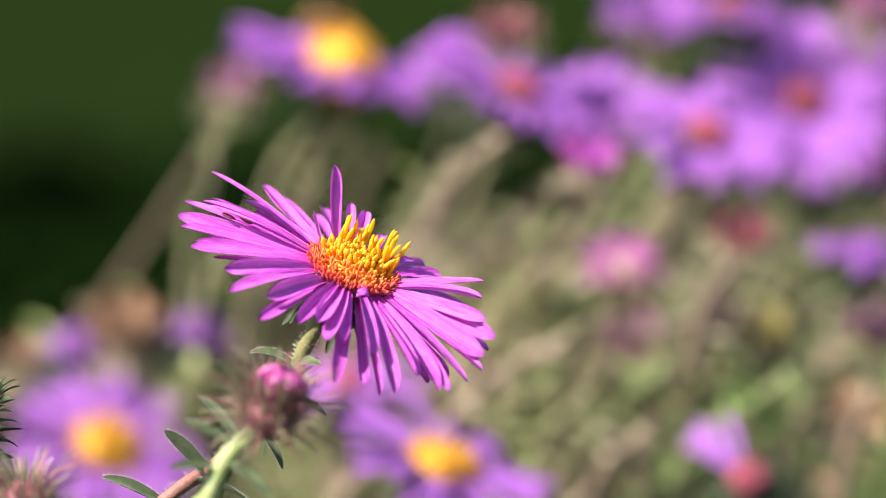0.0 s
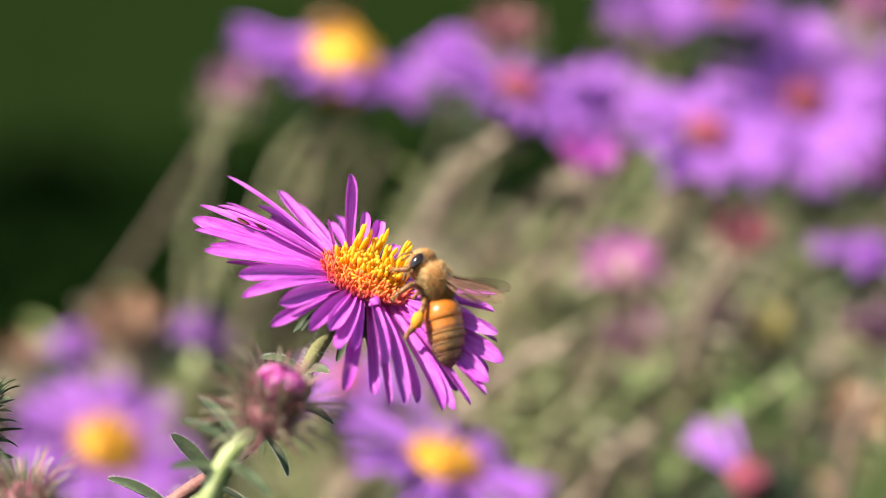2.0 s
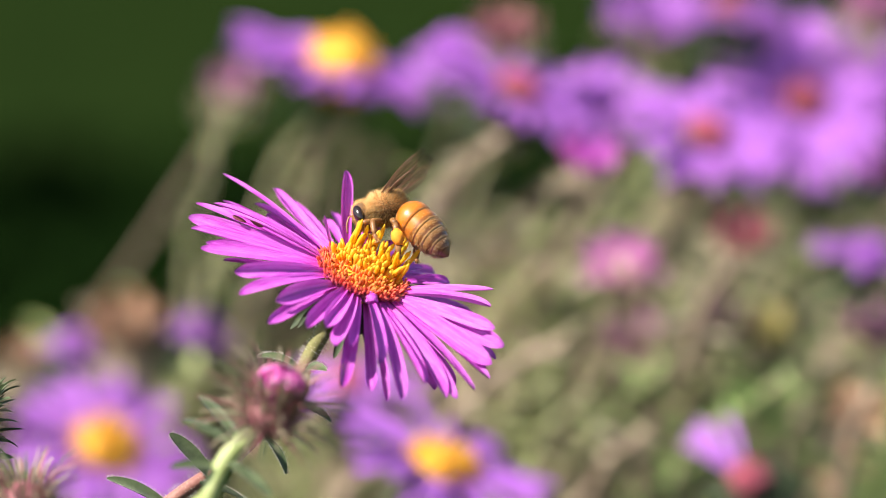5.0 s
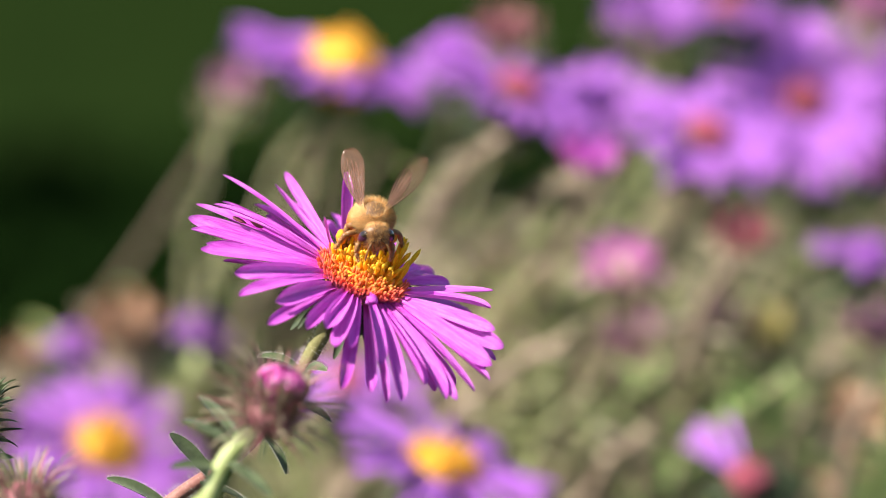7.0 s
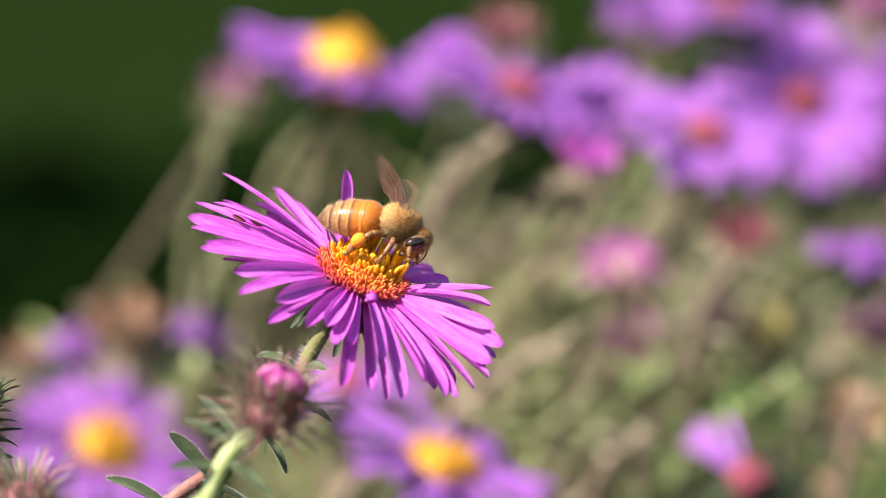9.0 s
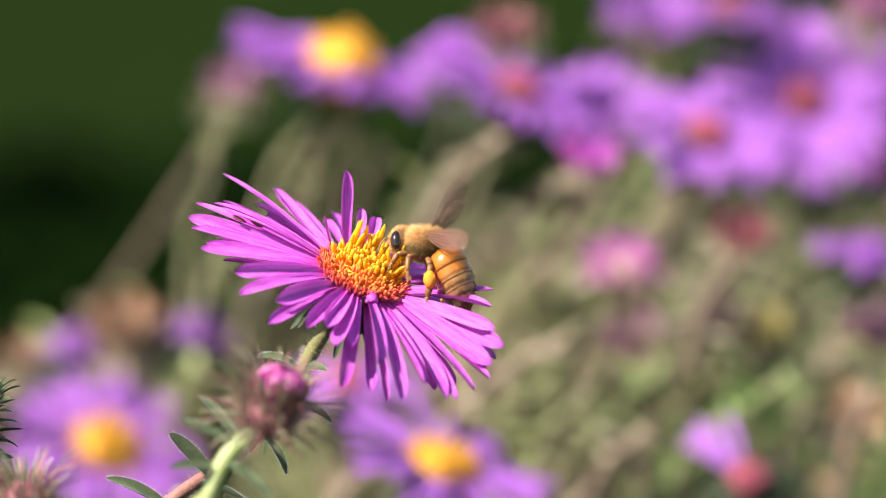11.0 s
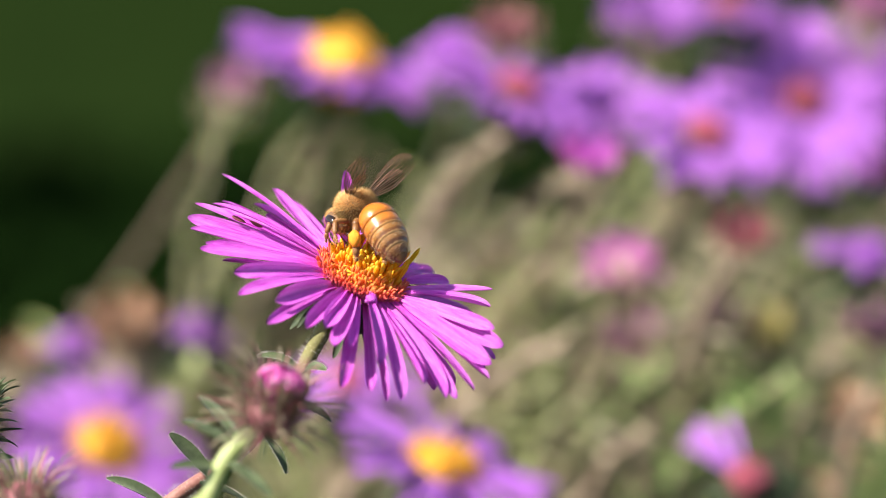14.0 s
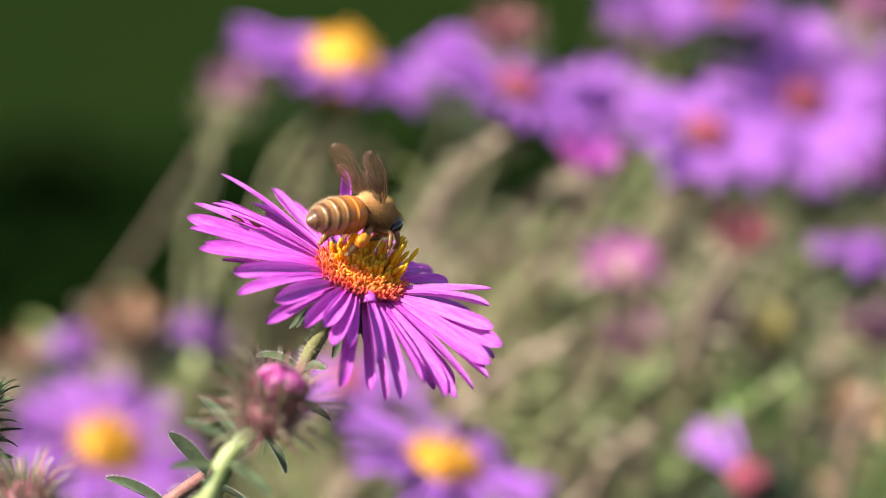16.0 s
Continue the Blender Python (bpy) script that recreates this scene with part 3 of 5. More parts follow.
    # two nibbled brown spots on one petal and one petal still rolled up at the rim
    for bearing, away, size in ((175, 9.0, 0.55), (178, 11.0, 0.60)):
        a = radians(bearing)
        out = Vector((math.cos(a), math.sin(a), 0.02))
        bm = bmesh.new()
        blob(bm, (0, 0, 0), (size * 1.5 * MM, size * 0.45 * MM, 0.12 * MM), 6, 10, 0.3, int(away))
        part("nibbled_spot", bm, NIBBLED, head, "dark brown nibbled spot", facing(out * (4.0 + away) * MM + Vector((0, -0.3, 0.45)) * MM, out, (0, -0.5, 1)))
    bm = bmesh.new()
    tube(bm, curve_points([(3.9 * MM * math.cos(radians(290)), 3.9 * MM * math.sin(radians(290)), -0.4 * MM),
                           (5.0 * MM * math.cos(radians(292)), 5.0 * MM * math.sin(radians(292)), 0.6 * MM),
                           (5.6 * MM * math.cos(radians(293)), 5.6 * MM * math.sin(radians(293)), 0.2 * MM)], 4), (0.5 * MM, 0.75 * MM), 10)
    part("rolled_petal", bm, PETAL, head, "small rolled-up magenta petal")

    shapes = []
    for material, tall, thick, flare in ((EMBER, 1.8, 0.14, 1.15), (FLORET, 2.2, 0.23, 1.2), (FLORET, 2.7, 0.26, 1.15), (STAMEN, 3.7, 0.27, 1.0), (STAMEN, 5.0, 0.30, 0.95)):
        variants = []
        for k in range(8):
            g = random.Random(k + int(tall * 10))
            bend = g.uniform(-0.9, 0.9) * MM
            size = g.uniform(0.72, 1.12)
            bm = bmesh.new()
            tube(bm, [Vector((bend * (t * t), 0, tall * size * MM * t)) for t in (0, 0.3, 0.6, 0.8, 0.92, 1.0)],
                 [thick * MM * w for w in (0.6, 0.65, 0.75, flare * 0.95, flare * 0.75, flare * 0.2)], 7)
            variants.append(mesh_of("floret", bm, material))
        shapes.append(variants)
    bm = bmesh.new()
    blob(bm, (0, 0, -0.4 * MM), (4.2 * MM, 4.2 * MM, 1.9 * MM), 10, 24, 0.03)
    part("receptacle", bm, DISC, head, "orange floor of the disc")
    rim = bmesh.new()
    for k in range(640):
        a, r = k * 2.39996, 3.5 + 1.2 * math.sqrt(rng.random())
        back = 0.5 + 0.5 * math.sin(a + 0.15)
        if back > 0.72:
            continue
        foot = Vector((r * math.cos(a), r * math.sin(a), 0.15 - 0.3 * (r - 3.5))) * MM
        d = (Vector((math.cos(a), math.sin(a), 0)) * rng.uniform(0.3, 1.0) + Vector((rng.uniform(-0.3, 0.3), rng.uniform(-0.3, 0.3), 1))).normalized()
        tall = rng.uniform(0.9, 1.9) * MM
        tube(rim, [foot, foot + d * tall * 0.6, foot + d * tall * 0.85, foot + d * tall], [0.09 * MM, 0.10 * MM, 0.13 * MM, 0.03 * MM], 5)
    part("rim_fuzz", rim, RIM, head, "ring of fine salmon-red florets", kind="stuff")
    count = 330
    for k in range(count):
        r = 3.9 * math.sqrt((k + 0.5) / count)
        a = k * 2.39996
        x, y = r * math.cos(a) + rng.uniform(-0.12, 0.12), r * math.sin(a) + rng.uniform(-0.12, 0.12)
        lift = 0.8 * (1 - (r / 4.35) ** 2) - 0.5
        back = 0.5 + 0.5 * math.sin(a + 0.15)
        if r > 3.3:
            kind = 4 if back > 0.6 and rng.random() < 0.34 else (1 if back > 0.62 else 0)
        elif r > 2.5:
            kind = 4 if back > 0.6 and rng.random() < 0.2 else (3 if back > 0.5 and rng.random() < 0.25 else (0 if back < 0.36 or (back < 0.5 and rng.random() < 0.5) else 1))
        else:
            kind = 3 if back > 0.5 and rng.random() < 0.16 else (2 if back > 0.4 else 0 if r > 1.5 and back < 0.3 else 1)
        d = Vector((x, y, 0)) * (0.07 if kind else 0.16) + Vector((rng.uniform(-0.24, 0.24), rng.uniform(-0.24, 0.24), 1))
        part("floret", rng.choice(shapes[kind]), None, head, m=upright(Vector((x, y, lift)) * MM, d, (math.cos(k), math.sin(k), 0)))
    return aster, head, moving


# ---- the bee ----
def build_bee():
    """A honeybee: x ahead, z up, the origin in the middle of its thorax."""
    rng = random.Random(5)
    bee = new("honeybee")
    tagged(bee, "golden furry honeybee with banded amber abdomen and orange pollen loads", "bee")
    bm = bmesh.new()
    blob(bm, (0, 0, 0), (1.78 * BODY, 1.72 * BODY, 1.62 * BODY), 12, 18, 0.05)
    thorax = part("thorax", bm, THORAX, bee, "brown thorax under golden fur")
    size = (1.73 * BODY, 1.67 * BODY, 1.57 * BODY)
    bm = bmesh.new()
    hairs(bm, shell_points((0, 0, 0), size, 6000, rng, lambda v: v.z > -0.25 and ((v.x - 0.15) ** 2 / 0.36 + v.y ** 2 / 0.32 > 1 or v.z < 0 or rng.random() < 0.05)), 0.75 * BODY, 0.022 * BODY, rng, 0.75, (-0.1, 0, 0))
    part("fur", bm, FUR, thorax, "dense golden fur round a bald brown patch", kind="stuff")
    bm = bmesh.new()
    hairs(bm, shell_points((0, 0, 0), size, 2600, rng, lambda v: v.z < 0.1), 0.65 * BODY, 0.026 * BODY, rng, 0.7, (-0.15, 0, -0.2))
    part("underside_fur", bm, DUN_FUR, thorax, "dun fur below the thorax", kind="stuff")

    bm = bmesh.new()
    blob(bm, (0, 0, 0), (1.05 * BODY, 1.6 * BODY, 1.5 * BODY), 12, 16)
    tube(bm, curve_points([(0.3 * BODY, 0, -0.8 * BODY), (0.6 * BODY, 0, -1.6 * BODY), (0.3 * BODY, 0, -2.4 * BODY)], 4), (0.4 * BODY, 0.12 * BODY), 8)
    head = part("head", bm, THORAX, bee, "dark face with golden fur", pose(2.4 * BODY, 0, -0.6 * BODY, 0, 22, 0))
    bm = bmesh.new()
    hairs(bm, shell_points((0, 0, 0), (1.03 * BODY, 1.5 * BODY, 1.4 * BODY), 1700, rng, lambda v: abs(v.y) < 0.66 and (v.z > -0.1 or rng.random() < 0.5)), 0.45 * BODY, 0.022 * BODY, rng, 0.6)
    part("fur", bm, FUR, head, "dense golden fur", kind="stuff")
    for side in (1, -1):
        bm = bmesh.new()
        blob(bm, (0, 0, 0), (0.57 * BODY, 0.46 * BODY, 0.96 * BODY), 12, 14)
        part("eye", bm, EYE_DARK, head, "glossy dark brown eye", pose(0.12 * BODY, side * 1.3 * BODY, 0.1 * BODY, side * 14, 10, 0))
        bm = bmesh.new()
        tube(bm, curve_points([(0.8 * BODY, side * 0.4 * BODY, 0.2 * BODY), (1.3 * BODY, side * 0.8 * BODY, 0.35 * BODY), (1.75 * BODY, side * 1.1 * BODY, -0.3 * BODY), (2.0 * BODY, side * 1.2 * BODY, -1.2 * BODY)], 4), (0.10 * BODY, 0.08 * BODY), 7)
        part("antenna", bm, LEG, head, "dark brown antenna")

    # abdomen: six overlapping rings, each with its hind rim proud of the next
    rims = (0.0, 0.315, 0.51, 0.66, 0.81, 0.93, 1.0)

    def girth(t):
        if t < 0.24:
            return 2.02 * BODY * math.sin(min(1.0, (t + 0.02) / 0.26) * math.pi / 2) ** 0.5
        return 2.02 * BODY * max(0.0, math.cos(max(0.0, (t - 0.42) / 0.58) * math.pi / 2)) ** 0.62

    bm = bmesh.new()
    rings, sides = [], 26
    spans = []
    for a, z in zip(rims, rims[1:]):
        spans += [(a + (z - a) * k / 9, k / 9) for k in range(10)]
    for t, edge in spans:
        r = max(girth(t) * (0.975 + 0.032 * edge), 0.12 * BODY)
        x = -6.9 * BODY * t
        rings.append([bm.verts.new((x, r * math.cos(2 * math.pi * k / sides), r * 0.92 * math.sin(2 * math.pi * k / sides) - 0.6 * BODY * t * t)) for k in range(sides)])
    for r, q in zip(rings, rings[1:]):
        for k in range(sides):
            bm.faces.new((r[k], q[k], q[(k + 1) % sides], r[(k + 1) % sides]))
    bm.faces.new(rings[0])
    bm.faces.new(rings[-1][::-1])
    abdomen = part("abdomen", bm, ABDOMEN, bee, "glossy amber abdomen with brown bands", pose(-1.4 * BODY, 0, -0.2 * BODY))
    spots = []
    while len(spots) < 2200:
        t = rng.uniform(0.02, 0.93)
        k = max(i for i in range(6) if t >= rims[i])
        edge = (t - rims[k]) / (rims[k + 1] - rims[k])
        a = rng.uniform(0, 2 * math.pi)
        # felt bands on the hind rings, a fringe under the belly, and a few hairs elsewhere
        if rng.random() > (0.95 if k > 1 and edge < 0.5 else 0.35 if math.sin(a) < -0.4 or t < 0.05 else 0.10):
            continue
        r = girth(t) * (0.975 + 0.032 * edge)
        nrm = Vector((0, math.cos(a), math.sin(a)))
        spots.append((Vector((-6.9 * BODY * t, r * nrm.y, r * 0.92 * nrm.z - 0.6 * BODY * t * t)), nrm))
    bm = bmesh.new()
    hairs(bm, spots, 0.36 * BODY, 0.012 * BODY, rng, 0.3, (-1.0, 0, 0))
    part("fur", bm, PALE_FUR, abdomen, "short pale hairs", kind="stuff")

    # legs; the hind pair carries the pollen
    hind = []
    for side in (1, -1):
        for name, points in (("front_leg", ((1.0, 0.8, -1.3), (1.9, 1.6, -1.5), (2.2, 1.8, -2.5), (2.4, 1.6, -3.1), (2.5, 1.5, -3.4))),
                             ("middle_leg", ((0.0, 1.0, -1.4), (0.4, 2.6, -1.5), (0.0, 3.1, -2.9), (-0.3, 3.2, -3.6), (-0.5, 3.4, -3.8))),
                             ("hind_leg", ((-0.9, 0.9, -1.3), (-1.9, 2.1, -1.2), (-3.5, 2.2, -2.6), (-4.1, 2.1, -3.5), (-4.5, 2.1, -3.8)))):
            bm = bmesh.new()
            pts = [Vector((x, y * side, z)) * BODY for x, y, z in points]
            fat = (0.34, 0.36, 0.28, 0.16, 0.10) if name != "hind_leg" else (0.36, 0.42, 0.50, 0.30, 0.12)
            for k in range(4):
                tube(bm, [pts[k].lerp(pts[k + 1], t) for t in (0, 0.25, 0.75, 1)], [BODY * fat[k] * 0.6, BODY * fat[k] * 0.8, BODY * (fat[k] + fat[k + 1]) * 0.4, BODY * fat[k + 1] * 0.6], 8)
            leg = part(name, bm, LEG, bee, "amber jointed leg")
            bm = bmesh.new()
            spots = []
            for k in range(170):
                i = rng.randrange(4)
                d = (pts[i + 1] - pts[i]).normalized()
                o = (d.orthogonal() @ Matrix.Rotation(rng.uniform(0, 6.28), 3, d)).normalized()
                spots.append((pts[i].lerp(pts[i + 1], rng.random()) + o * 0.16 * BODY, o))
            hairs(bm, spots, 0.3 * BODY, 0.016 * BODY, rng, 0.5)
            part("hairs", bm, FUR, leg, kind="stuff")
            if name == "hind_leg":
                hind.append((leg, side))
                bm = bmesh.new()
                blob(bm, (0, 0, 0), (0.86 * BODY, 0.55 * BODY, 0.64 * BODY), 14, 18, 0.16, side)
                part("pollen_load", bm, POLLEN, leg, "lump of orange pollen", pose(-3.1 * BODY, side * 2.5 * BODY, -2.1 * BODY, 0, -38, 0))

    wings = {}
    for side, tag in ((1, "left"), (-1, "right")):
        for name, length, width in (("fore_wing", 6.5, 2.45), ("hind_wing", 4.6, 1.6)):
            bm = bmesh.new()
            rows, steps = [], 20
            for i in range(steps + 1):
                t = 1 - (1 - i / steps) ** 1.8
                lead = width * 0.22 * math.sin(math.pi * min(1, t * 0.9)) * (1 - t ** 6)
                full = width * (0.10 + 0.90 * math.sin(min(1.0, t / 0.72) * math.pi / 2) ** 1.3)
                w = full * math.sqrt(max(0.004, 1 - max(0.0, (t - 0.68) / 0.32) ** 2))
                rows.append([bm.verts.new((length * t * BODY, side * (lead - (full - w) * 0.34 - w * v) * BODY, 0.18 * BODY * math.sin(v * 9 + t * 3) * t * (0.4 + v))) for v in (0, 0.25, 0.5, 0.75, 1)])
            for r, q in zip(rows, rows[1:]):
                for k in range(4):
                    bm.faces.new((r[k], q[k], q[k + 1], r[k + 1]))
            wing = part(name, bm, WING, bee, "clear smoky brown wing")
            for spread, reach in ((0.02, 0.96), (0.17, 0.9), (0.33, 0.86), (0.5, 0.8), (0.66, 0.76), (0.83, 0.66)):
                bm = bmesh.new()
                line = []
                for i in range(9):
                    t = reach * i / 8
                    lead = width * 0.22 * math.sin(math.pi * min(1, t * 0.9)) * (1 - t ** 6)
                    full = width * (0.10 + 0.90 * math.sin(min(1.0, t / 0.72) * math.pi / 2) ** 1.3)
                    w = full * math.sqrt(max(0.004, 1 - max(0.0, (t - 0.68) / 0.32) ** 2))
                    line.append(Vector((length * t, side * (lead - (full - w) * 0.34 - w * spread), 0.05 + 0.18 * math.sin(spread * 9 + t * 3) * t * (0.4 + spread))) * BODY)
                tube(bm, line, (0.085 * BODY if spread < 0.1 else 0.042 * BODY, 0.026 * BODY), 5)
                part("vein", bm, VEIN, wing)
            wings[(tag, name)] = wing
    return bee, abdomen, head, wings, hind


# ---- put the place together ----
build_ground()
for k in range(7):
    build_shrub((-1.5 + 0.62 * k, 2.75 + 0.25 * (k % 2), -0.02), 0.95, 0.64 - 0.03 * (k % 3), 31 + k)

aster, aster_head, aster_petals = main_aster()

BED = random.Random(77)


def root_below(tip, shift=0.16):
    return (tip[0] - shift + BED.uniform(-0.06, 0.06), tip[1] + BED.uniform(-0.03, 0.08), 0.0)


# the stalk that bears the main aster's branch
tagged(stalk(root_below(PIVOT, 0.1), PIVOT, 0.03, 14, 3, RED_STEM, GREEN, 1.2 * MM), "reddish aster stalk rising from the lawn edge", "plant stalk", "aster stalks in the bed")

FLOWERS = [
    ((-0.0164, 0.5783, 0.8473), (0.27, -0.09, 0.96), DISC, 19.3),
    ((0.0115, 0.5579, 0.8458), (0.35, -0.30, 0.88), RED_DISC, 14.5),
    ((0.0242, 0.5776, 0.8423), (-0.10, -0.45, 0.88), VIOLET, 12.0),
    ((0.0021, 0.5687, 0.8508), (-0.20, -0.35, 0.90), VIOLET, 8.0),
    ((0.0404, 0.5569, 0.8391), (0.25, -0.45, 0.86), RED_DISC, 14.0),
    ((0.0518, 0.5963, 0.8319), (0.00, -0.50, 0.86), VIOLET, 6.5),
    ((0.0598, 0.5976, 0.8408), (0.10, -0.80, 0.58), RED_DISC, 17),
    ((0.0686, 0.6186, 0.8470), (-0.10, -0.30, 0.90), VIOLET, 11),
    ((0.0475, 0.5996, 0.8552), (0.00, -0.10, 0.99), RED_DISC, 11),
    ((0.0637, 0.6155, 0.8249), (0.40, 0.10, 0.89), RED_DISC, 7.5),
    ((0.0748, 0.6357, 0.8249), (0.30, -0.20, 0.90), RED_DISC, 7.0),
    ((0.0765, 0.6183, 0.8446), (0.20, -0.40, 0.90), VIOLET, 9),
    ((0.0643, 0.5444, 0.8214), (0.30, 0.00, 0.95), VIOLET, 10.4),
]
FLOWERS_LOW = [
    ((-0.0530, 0.5551, 0.7904), (0.330, -0.600, 0.730), DISC, 15.6),
    ((-0.0002, 0.5056, 0.7971), (0.35, -0.20, 0.91), DISC, 16.6),
    ((0.0445, 0.5152, 0.7935), (-0.154, -0.764, 0.627), RED_DISC, 13.2),
    ((-0.0392, 0.5724, 0.8053), (0.212, -0.077, 0.974), VIOLET, 6.8),
    ((-0.0594, 0.5720, 0.8027), (0.108, -0.078, 0.991), VIOLET, 6.5),
    ((-0.0144, 0.5515, 0.8004), (-0.108, -0.078, 0.991), RED_DISC, 13.1),
]
for k, (tip, normal, disc, radius) in enumerate(FLOWERS + FLOWERS_LOW):
    faded = disc == RED_DISC
    sparse, tall = k == len(FLOWERS) + 2, k == 0
    aster_flower(tip, normal, root_below(tip), disc, radius, 30 if sparse else 56 if tall else 38, 2 if tall else 4, 100 + k,
                 "half-open violet aster flower, its disc still covered" if disc == VIOLET else "violet aster flower with %s disc on a leafy stem" % ("a faded red" if faded else "an orange"), wide=1.6 if sparse else 3.0 if disc == VIOLET else 1.5 if radius < 13.5 else 2.5 if faded else 5.2 if tall else 4.7, leaves=8 if tall else 22, dome=6.0 if tall else 1.6 if faded else 2.4, scatter=4 if tall else 7,
                 only=(lambda d: 98 < d < 152) if sparse else None)

for k, (tip, normal, size, paint, label) in enumerate((
        ((0.0221, 0.5463, 0.8355), (0.105, -0.180, 0.978), 0.9, PETAL, "half-open magenta aster bud on a brown stem"),
        ((0.0272, 0.5442, 0.8201), (0.108, -0.536, 0.838), 1.0, DUSTY, "half-open dusty magenta aster bud on a brown stem"),
        ((0.0461, 0.5547, 0.8228), (0.000, -0.407, 0.914), 0.95, RED_DISC, "closed dark pink aster bud on a brown stem"),
        ((0.0667, 0.5527, 0.8091), (0.000, -0.407, 0.914), 1.0, MUTED, "closed dull pink aster bud on a brown stem"),
        ((0.0300, 0.5625, 0.8066), (0.000, -0.407, 0.914), 0.9, DUSTY, "half-open dull violet aster bud on a brown stem"),
        ((0.0441, 0.5627, 0.8084), (0.000, -0.407, 0.914), 0.9, MUTED, "closed dull pink aster bud on a brown stem"),
        ((-0.0514, 0.5723, 0.8048), (0.000, -0.275, 0.961), 1.3, WITHERED, "withered orange-brown aster head on a dry stem"),
        ((-0.0687, 0.5816, 0.7988), (0.000, -0.275, 0.961), 0.85, WITHERED, "withered brown aster head on a dry stem"),
        ((-0.0373, 0.6376, 0.8383), (0.000, -0.181, 0.983), 0.9, MUTED, "closed dull pink aster bud on a leafy stem"),
        ((0.0095, 0.5690, 0.8530), (0.000, -0.181, 0.983), 1.05, PURPLE_CUP, "withered reddish brown aster head on a brown stem"),
        ((0.0355, 0.6193, 0.8518), (0.100, -0.181, 0.980), 1.35, VIOLET, "half-open dull violet aster bud high over the bed"),
        ((0.0715, 0.5995, 0.8543), (0.100, -0.181, 0.980), 1.1, MUTED, "closed dull pink aster bud high over the bed"),
        ((-0.0163, 0.5712, 0.7969), (0.000, -0.181, 0.983), 1.2, MUTED, "closed dull pink aster bud on a brown stem"),
        ((0.0525, 0.5723, 0.8050), (0.000, -0.181, 0.983), 0.85, STRAW, "yellowish aster head past its bloom"),
        ((0.0641, 0.5508, 0.7957), (0.105, -0.180, 0.978), 1.0, WITHERED, "withered orange-brown aster head on a dry stem"))):
    aster_bud(tip, normal, root_below(tip, 0.3 if k == 8 else 0.16), size, 200 + k, label, leaves=3 if k == 8 else 18, slope=0.85 if k == 8 else 0.55, paint=paint, spiky=k not in (1, 4, 10), open_by=45 if k in (1, 4, 10) else 22, count=26 if k in (1, 4, 10) else 16)

# the spiky bud close to the camera, and the heads at the bed's near edge
def to_ground(point, root):
    """Places from a point of a stem down to its root."""
    return [tuple(Vector(point).lerp(Vector(root), t)) for t in (0.0, 0.06, 0.2, 0.5, 1.0)]


def near_bud(tip, normal, places, thick, leaves, size, seed, label, ball, spikes, reach, stem_paint, fat=1.0, paints=None):
    """A closed bud in a cup of thin spreading bracts; places: its stem from the bud downwards."""
    rng = random.Random(seed)
    base = Vector(places[-1])
    thing = new("aster_bud")
    thing.matrix_basis = Matrix.Translation(base)
    tagged(thing, label, "flower bud", "aster buds in the bed")
    line = curve_points([Vector(p) - base for p in [*reversed(places), Vector(tip) - Vector(normal) * 4 * MM]], 8)
    bm = bmesh.new()
    tube(bm, line, [thick * MM * min(1.0, 0.5 + (len(line) - i) / 20) for i in range(len(line))], 12)
    part("stem", bm, stem_paint, thing, "pale green smooth stem" if stem_paint == PALE_STEM else "")
    for foot, end, width, bend in leaves:
        a, b = Vector(foot) - base, Vector(end) - base
        bm = bmesh.new()
        strap(bm, (b - a).length, width * MM, bend, 0.3, rng.uniform(-15, 15), 0.3, 0.6, 8)
        part("leaf", bm, GREEN, thing, "narrow grey-green leaf", facing(a, b - a, (0.1, -0.4, 0.9)))
    bm = bmesh.new()
    blob(bm, (0, 0, -2.0 * MM * size), (2.5 * MM * size, 2.5 * MM * size, 2.9 * MM * size), 10, 16, 0.1, seed)
    head = part("flower_head", bm, PURPLE_CUP, thing, m=upright(Vector(tip) - base, normal))
    for k in range(spikes):
        a, t = k * 2.39996, (k + 0.5) / spikes
        long = k % 3 == 2
        d = Vector((math.cos(a), math.sin(a), (0.95 - 1.4 * t if long else 2.0 - 2.0 * t) + rng.uniform(-0.3, 0.3)))
        bm = bmesh.new()
        strap(bm, reach * (1.0 if long else 0.62) * MM * size * rng.uniform(0.7, 1.1), rng.uniform(0.2, 0.4) * fat * MM * size, rng.uniform(10, 70), 0.3, rng.uniform(-30, 30), 0.42, 0.9, 6)
        part("bract", bm, (paints or (PURPLE_CUP, BUD_BRACT, BUD_BRACT, PURPLE_CUP, GREEN))[k % 5], head, m=facing(Vector((math.cos(a) * 2.3, math.sin(a) * 2.3, 0.7 - 4.6 * t)) * MM * size, d, (0, 0, 1)))
    if ball:
        bm = bmesh.new()
        blob(bm, (0, 0, 0.4 * MM), (2.0 * MM, 2.0 * MM, 1.8 * MM), 10, 16)
        for k in range(26):
            a, t = k * 2.39996, k / 26
            out = Vector((math.cos(a), math.sin(a), 0))
            strap(bm, (4.0 - 1.0 * t) * MM, 1.25 * MM, 105, 0.35, 0, 0.3, 0.9, 8, facing(out * (2.2 - 0.85 * t) * MM + Vector((0, 0, (-0.3 + 1.0 * t) * MM)), out * -0.30 + Vector((0, 0, 1)), out))
        part("petal_ball", bm, ROSE, head, "tightly closed pink petals")
    return thing


